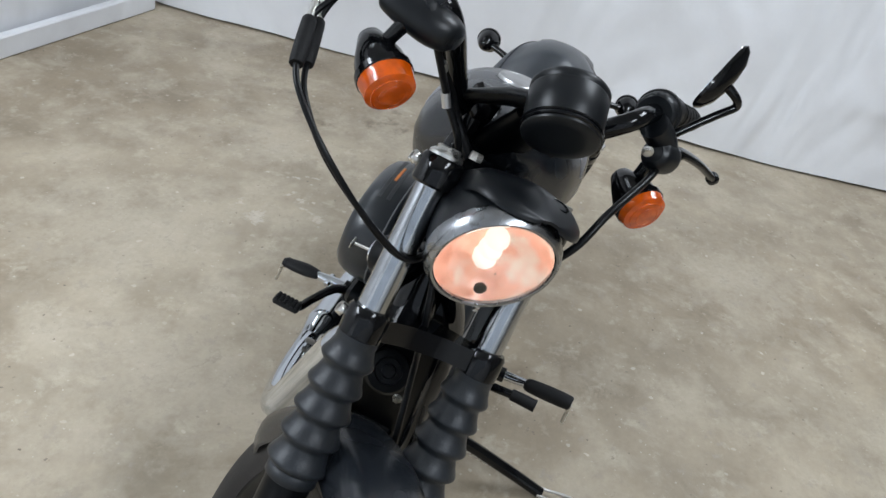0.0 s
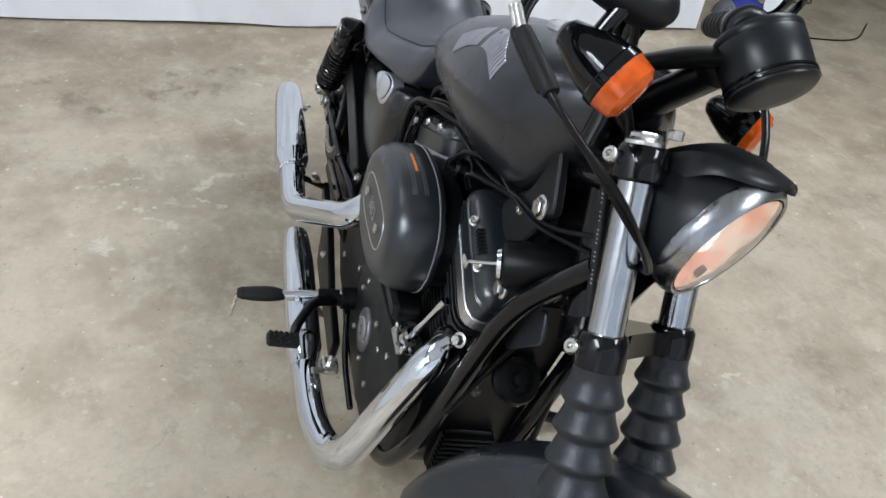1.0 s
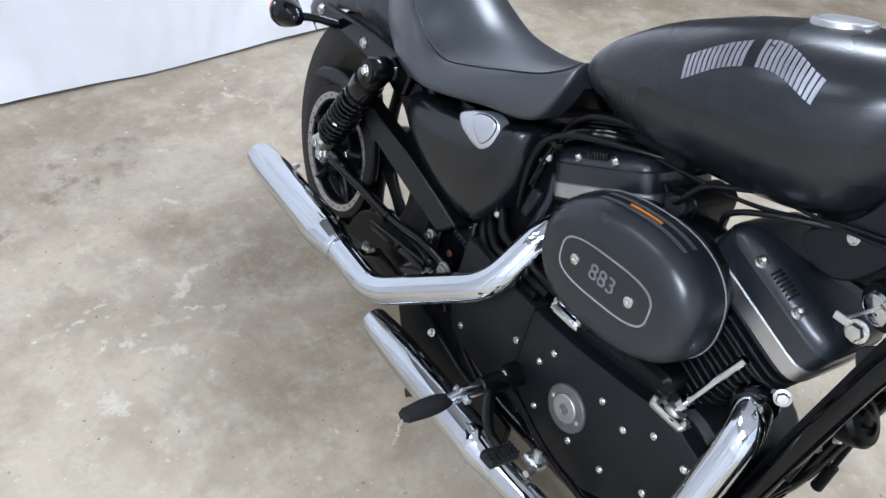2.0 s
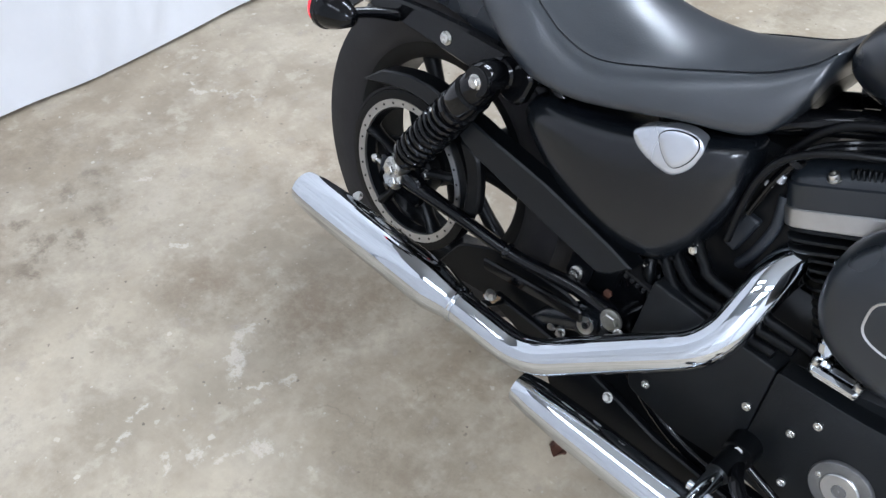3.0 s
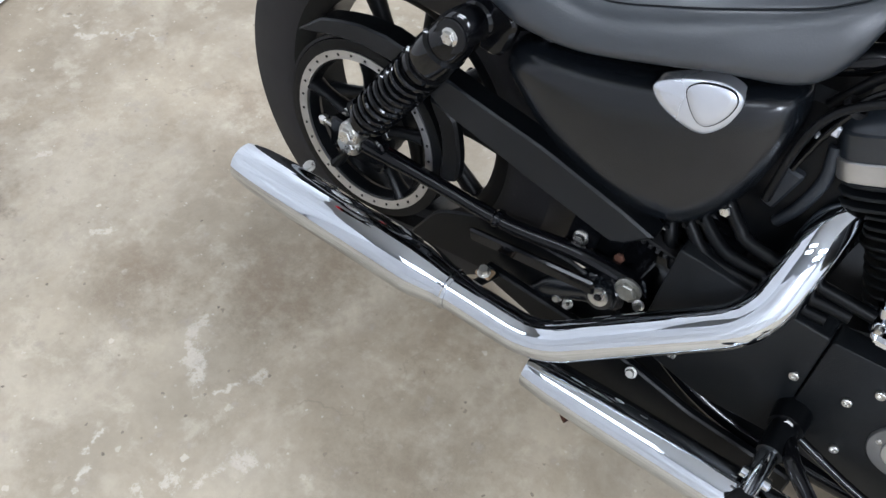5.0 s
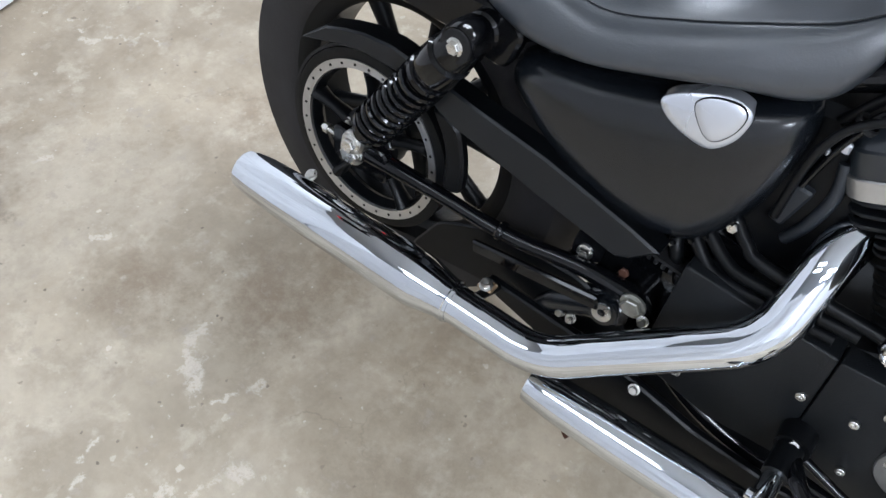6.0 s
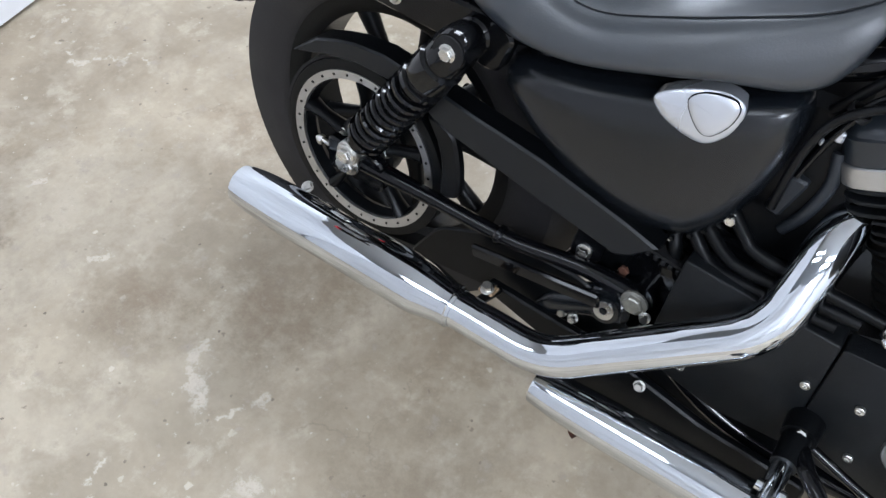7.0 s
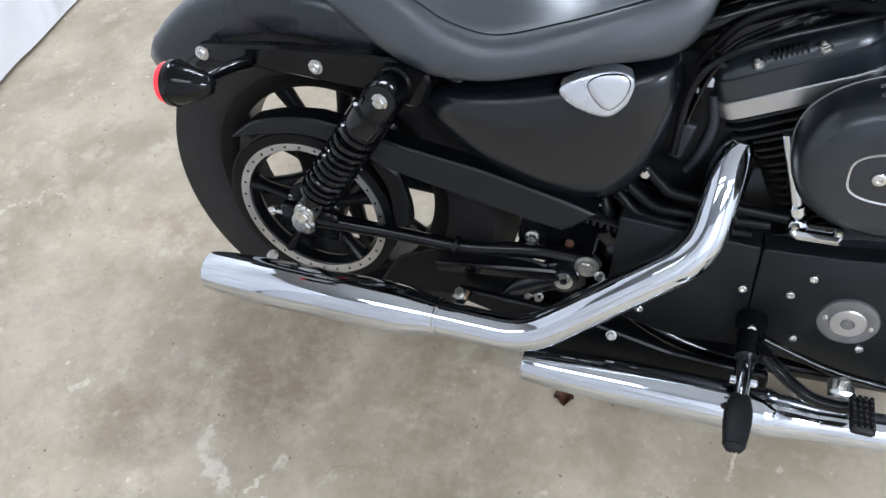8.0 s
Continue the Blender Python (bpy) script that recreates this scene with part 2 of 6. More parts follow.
    col = mix_node(nodes, links, "MIX", crack, col, (0.146, 0.115, 0.081))
    col = shade(col, 60.0, 5.0, 0.7, [(0.3, 0.94), (0.7, 1.06)])
    links.new(col, p.inputs["Base Color"])
    wear = noise_node(nodes, links, 5.5, 8.0, 0.7)
    rr = ramp_node(nodes, links, wear.outputs["Fac"], [(0.35, 0.40), (0.65, 0.64)])
    links.new(rr.outputs["Color"], p.inputs["Roughness"])
    bump_from(nodes, links, p, ragged.outputs["Fac"], 0.10, 0.005)
    return m


CONCRETE = concrete()


def cloth():
    """Thin white sheeting, with long soft creases and small crumples in relief."""
    m, nodes, links, p = material("white_sheet")
    soil = noise_node(nodes, links, 2.5, 6.0, 0.6)
    col = ramp_node(nodes, links, soil.outputs["Fac"], [(0.3, (0.71, 0.715, 0.735)), (0.7, (0.78, 0.785, 0.805))])
    links.new(col.outputs["Color"], p.inputs["Base Color"])
    p.inputs["Roughness"].default_value = 0.62
    tc = nodes.new("ShaderNodeTexCoord")
    turn = nodes.new("ShaderNodeMapping")
    turn.inputs["Rotation"].default_value, turn.inputs["Scale"].default_value = (0.6, 0.3, 0.4), (1.9, 1.9, 1.1)
    links.new(tc.outputs["Object"], turn.inputs["Vector"])
    crease = nodes.new("ShaderNodeTexNoise")
    crease.inputs["Scale"].default_value, crease.inputs["Detail"].default_value, crease.inputs["Distortion"].default_value = 0.9, 2.0, 1.0
    links.new(turn.outputs["Vector"], crease.inputs["Vector"])
    fine = noise_node(nodes, links, 26.0, 5.0, 0.6)
    total = nodes.new("ShaderNodeMath")
    total.operation = "MULTIPLY_ADD"
    links.new(fine.outputs["Fac"], total.inputs[0])
    total.inputs[1].default_value = 0.012
    links.new(crease.outputs["Fac"], total.inputs[2])
    bump_from(nodes, links, p, total.outputs[0], 0.8, 0.13)
    return m


SHEET = cloth()
CEILING_PAINT = surface("white_ceiling_paint", (0.78, 0.80, 0.82), 0.8, vary=0.03, wear_scale=1.5)
DARK_WALL = surface("grey_block_wall", (0.22, 0.21, 0.20), 0.8, vary=0.3, wear_scale=2.0, grain=0.3, grain_scale=60)
LEAF = surface("dry_leaf", (0.075, 0.028, 0.015), 0.7, vary=0.4, wear_scale=80)
BAG = surface("navy_nylon", (0.010, 0.014, 0.030), 0.5, vary=0.4, wear_scale=12, grain=0.4, grain_scale=90)


# ---- shapes: each gives (verts, faces) ----
def resample(pts, n):
    """Points along a smooth curve through pts; any numbers that follow x, y, z are carried along."""
    P = np.array(pts, float)
    if len(P) < 3:
        return np.array([P[0] + (P[-1] - P[0]) * k / (n - 1) for k in range(n)])
    Q = np.vstack([2 * P[0] - P[1], P, 2 * P[-1] - P[-2]])
    out = []
    for k in range(n):
        s = k / (n - 1) * (len(P) - 1)
        i = min(int(s), len(P) - 2)
        f = s - i
        a, b, c, d = Q[i], Q[i + 1], Q[i + 2], Q[i + 3]
        out.append(0.5 * ((2 * b) + (c - a) * f + (2 * a - 5 * b + 4 * c - d) * f**2 + (3 * b - a - 3 * c + d) * f**3))
    return np.array(out)


def filleted(pts, radius, steps=7):
    """A polyline whose corners are rounded, as a bent pipe's are."""
    P = [Vector(p[:3]) for p in pts]
    out = [P[0]]
    for a, b, c in zip(P, P[1:], P[2:]):
        r = min(radius, (a - b).length * 0.49, (c - b).length * 0.49)
        s, e = b + (a - b).normalized() * r, b + (c - b).normalized() * r
        out += [(1 - k) ** 2 * s + 2 * k * (1 - k) * b + k * k * e for k in (j / steps for j in range(steps + 1))]
    return [tuple(p) for p in out + [P[-1]]]


def loft(rings, cap=True, closed=False):
    n = len(rings[0])
    verts = [tuple(p) for ring in rings for p in ring]
    faces = []
    last = len(rings) if closed else len(rings) - 1
    for i in range(last):
        a, b = i * n, ((i + 1) % len(rings)) * n
        for j in range(n):
            k = (j + 1) % n
            faces.append((a + j, a + k, b + k, b + j))
    if cap and not closed:
        faces.append(tuple(reversed(range(n))))
        faces.append(tuple(range((len(rings) - 1) * n, len(rings) * n)))
    return verts, faces


def tube(pts, radius, segs=14, n=None, cap=True, smooth=True, flat=1.0):
    """A round bar or pipe along pts. radius: one number, or one for each of pts."""
    P = [(*p[:3], radius if isinstance(radius, (int, float)) else radius[i]) for i, p in enumerate(pts)]
    S = resample(P, n or max(2, 8 * (len(P) - 1))) if smooth else np.array(P, float)
    rings, up = [], None
    for i in range(len(S)):
        t = Vector(S[min(i + 1, len(S) - 1)][:3] - S[max(i - 1, 0)][:3]).normalized()
        if up is None:
            up = Vector((0, 0, 1)) if abs(t.z) < 0.9 else Vector((1, 0, 0))
        side = t.cross(up).normalized()
        up = side.cross(t).normalized()
        c, r = Vector(S[i][:3]), S[i][3]
        rings.append([c + side * (r * math.cos(a)) + up * (r * flat * math.sin(a)) for a in (2 * math.pi * k / segs for k in range(segs))])
    return loft(rings, cap)


def axis_frame(origin, axis):
    z = Vector(axis).normalized()
    x = z.orthogonal().normalized() if abs(z.y) < 0.95 else Vector((1, 0, 0))
    y = z.cross(x).normalized()
    x = y.cross(z)
    return Matrix(((x.x, y.x, z.x, origin[0]), (x.y, y.y, z.y, origin[1]), (x.z, y.z, z.z, origin[2]), (0, 0, 0, 1)))


def lathe(profile, origin, axis, segs=32):
    """profile: (radius, height along the axis) pairs."""
    m = axis_frame(origin, axis)
    rings = [[m @ Vector((max(r, 1e-5) * math.cos(a), max(r, 1e-5) * math.sin(a), h)) for a in (2 * math.pi * k / segs for k in range(segs))] for r, h in profile]
    return loft(rings, cap=True)


def ring_lathe(profile, origin, axis, segs=48):
    """A closed ring: the profile is a closed loop of (radius, height)."""
    m = axis_frame(origin, axis)
    rings = [[m @ Vector((r * math.cos(a), r * math.sin(a), h)) for r, h in profile] for a in (2 * math.pi * k / segs for k in range(segs))]
    return loft(rings, cap=False, closed=True)


def inset(poly, d):
    """The polygon (u, v), counter-clockwise or not, moved inwards by d."""
    P = np.array(poly, float)
    area = sum(a[0] * b[1] - b[0] * a[1] for a, b in zip(P, np.roll(P, -1, 0)))
    sign = 1 if area > 0 else -1
    out = []
    for i in range(len(P)):
        e1, e2 = P[i] - P[i - 1], P[(i + 1) % len(P)] - P[i]
        n1 = np.array((-e1[1], e1[0])) / (np.linalg.norm(e1) + 1e-9) * sign
        n2 = np.array((-e2[1], e2[0])) / (np.linalg.norm(e2) + 1e-9) * sign
        n = n1 + n2
        n = n / max(np.dot(n, n) / 2, 0.35)
        out.append(P[i] + n * d)
    return np.array(out)


def rounded(poly, radius, steps=4):
    """The polygon with its corners rounded."""
    P = [Vector(p) for p in poly]
    out = []
    for i, b in enumerate(P):
        a, c = P[i - 1], P[(i + 1) % len(P)]
        r = min(radius, (a - b).length * 0.45, (c - b).length * 0.45)
        s, e = b + (a - b).normalized() * r, b + (c - b).normalized() * r
        out += [tuple((1 - k) ** 2 * s + 2 * k * (1 - k) * b + k * k * e) for k in (j / steps for j in range(steps + 1))]
    return out


def smooth_loop(poly, n):
    P = list(poly) + [poly[0]]
    Q = np.vstack([poly[-1], P, poly[1]])
    out = []
    for k in range(n):
        s = k / n * len(poly)
        i = int(s)
        f = s - i
        a, b, c, d = (Q[j] for j in (i, i + 1, i + 2, i + 3))
        out.append(0.5 * ((2 * b) + (c - a) * f + (2 * a - 5 * b + 4 * c - d) * f**2 + (3 * b - a - 3 * c + d) * f**3))
    return np.array(out)


def plate(poly, y0, y1, bevel=0.002, frame_=None):
    """A plate with the outline poly in (x, z), from y0 to y1, its edges broken. frame_: puts (x, y, z) elsewhere."""
    s = 1 if y1 > y0 else -1
    bevel = min(bevel, abs(y1 - y0) * 0.45)
    rings = []
    for d, y in ((bevel, y0), (0, y0 + s * bevel), (0, y1 - s * bevel), (bevel, y1)):
        rings.append([Vector((p[0], y, p[1])) for p in (inset(poly, d) if d else np.array(poly))])
    if frame_ is not None:
        rings = [[frame_ @ p for p in ring] for ring in rings]
    return loft(rings)


def pillow(poly, steps, frame_=None):
    """A shell over poly (x, z): steps of (inset, y), from its rim to its crown."""
    rings = []
    for d, y in steps:
        rings.append([Vector((p[0], y, p[1])) for p in (inset(poly, d) if d else np.array(poly))])
    if frame_ is not None:
        rings = [[frame_ @ p for p in ring] for ring in rings]
    return loft(rings)


def shell(poly, steps, frame_=None):
    """A shell over poly (x, z) that narrows towards its middle: steps of (share of the width, y)."""
    P = np.array(poly, float)
    mid = P.mean(0)
    rings = [[Vector((p[0], y, p[1])) for p in mid + (P - mid) * k] for k, y in steps]
    if frame_ is not None:
        rings = [[frame_ @ p for p in ring] for ring in rings]
    return loft(rings)


def box(cx, cy, cz, sx, sy, sz, bevel=0.003, frame_=None):
    h, w = sx / 2, sz / 2
    poly = rounded([(cx - h, cz - w), (cx + h, cz - w), (cx + h, cz + w), (cx - h, cz + w)], bevel * 1.5, 3)
    return plate(poly, cy - sy / 2, cy + sy / 2, bevel, frame_)


def oval(cx, cz, a, b, n=40, power=2.0, turn=0.0):
    out = []
    for k in range(n):
        t = 2 * math.pi * k / n
        c, s = math.cos(t), math.sin(t)
        u, v = a * math.copysign(abs(c) ** (2 / power), c), b * math.copysign(abs(s) ** (2 / power), s)
        out.append((cx + u * math.cos(turn) - v * math.sin(turn), cz + u * math.sin(turn) + v * math.cos(turn)))
    return out


def hexbolt(p, axis, r, h, washer=True, socket=False):
    """A bolt head with its washer."""
    geo = []
    if washer:
        geo.append(lathe([(r * 1.35, 0), (r * 1.35, r * 0.25), (r * 1.25, r * 0.3)], p, axis, 16))
    segs = 16 if socket else 6
    prof = [(r, r * 0.2), (r, h * 0.85), (r * 0.86, h)] + ([(r * 0.5, h), (r * 0.45, h * 0.5)] if socket else [])
    geo.append(lathe(prof, p, axis, segs))
    return geo


def joined(geos):
    verts, faces = [], []
    stack = list(geos)
    while stack:
        g = stack.pop(0)
        if isinstance(g, list):
            stack = list(g) + stack
            continue
        o = len(verts)
        verts += [tuple(v) for v in g[0]]
        faces += [tuple(i + o for i in f) for f in g[1]]
    return verts, faces


def moved(geo, m):
    v, f = joined([geo]) if not isinstance(geo, tuple) else geo
    return [tuple(m @ Vector(p)) for p in v], f


def mirrored(geo):
    v, f = joined([geo]) if not isinstance(geo, tuple) else geo
    return [(p[0], -p[1], p[2]) for p in v], [tuple(reversed(q)) for q in f]


def mesh_of(name, geo, mat, crease=38):
    v, f = joined([geo])
    me = bpy.data.meshes.new(name)
    me.from_pydata(v, [], f)
    bm = bmesh.new()
    bm.from_mesh(me)
    bmesh.ops.recalc_face_normals(bm, faces=bm.faces)
    bm.to_mesh(me)
    bm.free()
    for p in me.polygons:
        p.use_smooth = True
    me.set_sharp_from_angle(angle=radians(crease))
    me.materials.append(mat)
    return me


def part(name, geo, mat, parent, label="", crease=38):
    """One mesh under a thing or a part, given in the thing's own axes."""
    ob = new(name, mesh_of(name, geo, mat, crease))
    ob.parent = parent
    if label:
        tagged(ob, label)
    return ob


def thing(name, label, category, m=None, group="", kind=""):
    ob = new(name)
    ob.empty_display_size = 0.1
    if m is not None:
        ob.matrix_world = m
    return tagged(ob, label, category, group, kind)


def solid(name, geo, mat, label, category, group="", kind="", crease=38):
    return tagged(new(name, mesh_of(name, geo, mat, crease)), label, category, group, kind)


# ---- the hall ----
def slab(name, x0, x1, y0, y1, z0, z1, mat, label, category):
    poly = [(x0, z0), (x1, z0), (x1, z1), (x0, z1)]
    return solid(name, plate(poly, y0, y1, 0.002), mat, label, category, kind="structure")


slab("floor", -4.6, 3.9, -3.2, 4.4, -0.12, 0.0, CONCRETE, "worn grey-brown concrete floor with pale patches", "floor")
slab("ceiling", -4.6, 3.9, -3.2, 4.4, 2.92, 3.04, CEILING_PAINT, "white painted ceiling over the hall", "ceiling")
slab("wall_east", 3.9, 4.02, -3.32, -1.20, -0.12, 3.04, CEILING_PAINT, "plain white wall beside the wide window", "wall")
slab("wall_east_far", 3.9, 4.02, 1.80, 4.52, -0.12, 3.04, CEILING_PAINT, "plain white wall beside the wide window", "wall")
slab("wall_east_sill", 3.9, 4.02, -1.20, 1.80, -0.12, 1.30, CEILING_PAINT, "plain white wall under the wide window", "wall")
slab("wall_east_head", 3.9, 4.02, -1.20, 1.80, 2.60, 3.04, CEILING_PAINT, "plain white wall over the wide window", "wall")
slab("wall_west", -4.72, -4.6, -3.32, 4.52, -0.12, 3.04, DARK_WALL, "grey block wall far behind the curtain", "wall")
slab("wall_north", -4.6, 3.9, 4.4, 4.52, -0.12, 3.04, DARK_WALL, "grey block wall across the hall", "wall")
slab("wall_south", -4.6, 3.9, -3.32, -3.2, -0.12, 3.04, CEILING_PAINT, "plain white wall behind the side curtain", "wall")


def curtain(name, start, end, height, label, seed, lift=0.011, bow=0.0):
    """A hanging sheet with soft folds and an uneven lower edge, between two points of the floor."""
    a, b = Vector((*start, 0)), Vector((*end, 0))
    along = (b - a).normalized()
    out = Vector((-along.y, along.x, 0))
    length = (b - a).length
    nu, nv = int(length / 0.035), 40
    rows = []
    for side in (0, 1):
        grid = []
        for i in range(nu + 1):
            s = length * i / nu
            col = []
            for j in range(nv + 1):
                v = j / nv
                z = lift + 0.006 * noise.noise((s * 3.1, seed, 0.3)) + (height - lift) * v**1.4
                fold = 0.060 * noise.noise((s * 1.5, z * 0.35, seed)) + 0.012 * noise.noise((s * 6.0 + z * 2.0, z * 1.5, seed + 5)) + 0.030 * noise.noise((s * 1.6 + z, z * 2.4, seed + 9))
                fold *= 0.55 + 0.45 * min(1, v * 3)
                p = a + along * s + out * (fold + 0.003 * side - bow * 4 * (s / length) * (1 - s / length))
                col.append((p.x, p.y, max(z, 0.001)))
            grid.append(col)
        rows.append(grid)
    verts, faces = [], []
    for grid in rows:
        verts += [p for col in grid for p in col]
    n = (nu + 1) * (nv + 1)
    idx = lambda side, i, j: side * n + i * (nv + 1) + j
    for i in range(nu):
        for j in range(nv):
            faces.append((idx(0, i, j), idx(0, i + 1, j), idx(0, i + 1, j + 1), idx(0, i, j + 1)))
            faces.append((idx(1, i, j), idx(1, i, j + 1), idx(1, i + 1, j + 1), idx(1, i + 1, j)))
        faces.append((idx(0, i, 0), idx(1, i, 0), idx(1, i + 1, 0), idx(0, i + 1, 0)))
        faces.append((idx(0, i, nv), idx(0, i + 1, nv), idx(1, i + 1, nv), idx(1, i, nv)))
    for j in range(nv):
        faces.append((idx(0, 0, j), idx(0, 0, j + 1), idx(1, 0, j + 1), idx(1, 0, j)))
        faces.append((idx(0, nu, j), idx(1, nu, j), idx(1, nu, j + 1), idx(0, nu, j + 1)))
    ob = solid(name, (verts, faces), SHEET, label, "curtain")
    return ob


curtain("backdrop_curtain", (-1.165, -1.89), (-1.505, 1.80), 2.3, "white hanging backdrop sheet with soft folds", 2.0, bow=0.045)
RAIL_M = pose(-1.10, -1.845, 0, 0, 0, math.degrees(math.atan2(-0.535, 4.93)))
solid("curtain_rail", moved(plate(rounded([(0, 0.0), (4.7, 0.0), (4.7, 0.085), (0, 0.085)], 0.008), -0.020, 0.020, 0.006), RAIL_M), SHEET, "white painted board along the foot of the sheet", "board")
curtain("side_curtain", (-1.13, -1.885), (3.8, -2.42), 2.3, "white hanging sheet along the hall's side", 7.0)


# ---- the motorcycle: x ahead, y to its left, z up; it leans to its left on the side stand ----
LEAN = 9.9
bike = thing("motorcycle", "matte black cruiser motorcycle leaning on its side stand", "motorcycle", pose(0, 0, 0.001, -LEAN))
RIGHT = (0, -1, 0)

# steering: raked axis, the bars turned to the left
RAKE, STEER, HEAD_X = 28.95, 32.2, 1.629
UP_AXIS = Vector((-math.sin(radians(RAKE)), 0, math.cos(radians(RAKE))))
FORE = Vector((math.cos(radians(RAKE)), 0, math.sin(radians(RAKE))))
HEAD = Vector((HEAD_X, 0, 0))
TURN_M = Matrix.Translation(HEAD) @ Matrix.Rotation(radians(STEER), 4, UP_AXIS) @ Matrix.Translation(-HEAD)


def front(name, geo, mat, parent=None, label="", crease=38):
    return part(name, moved(joined([geo]), TURN_M), mat, parent or bike, label, crease)


def stem(s, fore=0.0, y=0.0):
    """A point by its height along the steering axis, and how far it lies ahead and to the left."""
    p = HEAD + UP_AXIS * s + FORE * fore
    return (p.x, p.y + y, p.z)


# ---- wheels ----
def wheel(centre, r_tyre, w, r_rim, spokes, put, name, y=0.0):
    cx, cz = centre
    o = (cx, y, cz)
    tyre = [(r_rim + 0.004, -w * 0.36), (r_rim + 0.018, -w * 0.46), (r_rim + (r_tyre - r_rim) * 0.45, -w * 0.5), (r_rim + (r_tyre - r_rim) * 0.74, -w * 0.47),
            (r_tyre - 0.036, -w * 0.40), (r_tyre - 0.014, -w * 0.25), (r_tyre - 0.0015, -w * 0.085), (r_tyre - 0.006, -w * 0.075), (r_tyre - 0.006, -w * 0.045), (r_tyre, -w * 0.035)]
    tyre = tyre + [(r, -h) for r, h in reversed(tyre)]
    rim_o = put(name, ring_lathe([(r_rim + 0.012, -w * 0.37), (r_rim + 0.008, -w * 0.39), (r_rim - 0.010, -w * 0.36), (r_rim - 0.022, -w * 0.28), (r_rim - 0.026, 0), (r_rim - 0.022, w * 0.28), (r_rim - 0.010, w * 0.36), (r_rim + 0.008, w * 0.39), (r_rim + 0.012, w * 0.37), (r_rim - 0.004, 0)], o, RIGHT, 72), PLASTIC, None, "black cast wheel rim")
    put("tyre", ring_lathe(tyre, o, RIGHT, 96), TYRE, rim_o, "black rubber tyre with shallow tread")
    put("hub", lathe([(0.02, -0.075), (0.045, -0.07), (0.05, -0.03), (0.042, 0), (0.05, 0.03), (0.045, 0.07), (0.02, 0.075)], o, RIGHT, 28), PLASTIC, rim_o)
    for k in range(spokes):
        a = 2 * math.pi * k / spokes
        c, s = math.cos(a), math.sin(a)
        p0, p1 = (cx + 0.035 * c, y, cz + 0.035 * s), (cx + (r_rim - 0.018) * c, y, cz + (r_rim - 0.018) * s)
        put("spoke", tube([p0, ((p0[0] + p1[0]) / 2, y, (p0[2] + p1[2]) / 2), p1], [0.020, 0.013, 0.017], 10, 8, flat=1.0), PLASTIC, rim_o)
    return rim_o


AX = (-0.003, 0.3325)
wheel(AX, 0.3295, 0.128, 0.208, 9, lambda n, g, m, p, l="": part(n, g, m, p or bike, l), "rear_wheel", 0.010)
FZ = 0.327
FX = HEAD_X - FZ * math.tan(radians(RAKE)) + 0.066 / math.cos(radians(RAKE))
wheel((FX, FZ), 0.328, 0.100, 0.246, 9, lambda n, g, m, p, l="": front(n, g, m, p or bike, l), "front_wheel")

# ---- final drive, on the right ----
o = (AX[0], 0, AX[1])
pulley = part("belt_pulley", ring_lathe([(0.148, 0.080), (0.148, 0.110), (0.130, 0.112), (0.116, 0.106), (0.112, 0.090), (0.118, 0.080)], o, RIGHT, 72), PLASTIC, bike, "black toothed belt pulley of the rear wheel")
part("pulley_ring", ring_lathe([(0.1325, 0.104), (0.1325, 0.1135), (0.1185, 0.1115), (0.1175, 0.104)], o, RIGHT, 72), ALU, pulley, "machined bright ring with small drilled holes")
for k in range(30):
    a = 2 * math.pi * (k + 0.5) / 30
    part("drilled_hole", lathe([(0.0022, 0.110), (0.0022, 0.1134)], (o[0] + 0.1256 * math.cos(a), 0, o[2] + 0.1256 * math.sin(a)), RIGHT, 8), PLASTIC, pulley)
part("pulley_hub", lathe([(0.05, 0.075), (0.052, 0.100), (0.045, 0.106), (0.03, 0.108), (0.026, 0.120), (0.012, 0.122)], o, RIGHT, 32), PLASTIC, pulley)
for k in range(5):
    a = 2 * math.pi * k / 5 + 0.35
    c, s = math.cos(a), math.sin(a)
    part("pulley_arm", tube([(o[0] + 0.04 * c, -0.095, o[2] + 0.04 * s), (o[0] + 0.085 * c, -0.097, o[2] + 0.085 * s), (o[0] + 0.117 * c, -0.098, o[2] + 0.117 * s)], [0.017, 0.012, 0.018], 10, 7, flat=0.6), PLASTIC, pulley)
    part("pulley_bolt", hexbolt((o[0] + 0.042 * c, -0.104, o[2] + 0.042 * s), RIGHT, 0.0075, 0.008), STEEL, pulley)
SPROCKET = (0.565, 0.335)


def belt_loop(grow):
    """The belt's line: round the rear pulley, over the front sprocket and back."""
    out = []
    r1, r2 = 0.1495 + grow, 0.049 + grow
    dx, dz = SPROCKET[0] - AX[0], SPROCKET[1] - AX[1]
    base, tip = math.atan2(dz, dx), math.acos((r1 - r2) / math.hypot(dx, dz))
    for k in range(41):
        a = base + tip + (2 * math.pi - 2 * tip) * k / 40
        out.append((AX[0] + r1 * math.cos(a), AX[1] + r1 * math.sin(a)))
    for k in range(17):
        a = base - tip + 2 * tip * k / 16
        out.append((SPROCKET[0] + r2 * math.cos(a), SPROCKET[1] + r2 * math.sin(a)))
    return out


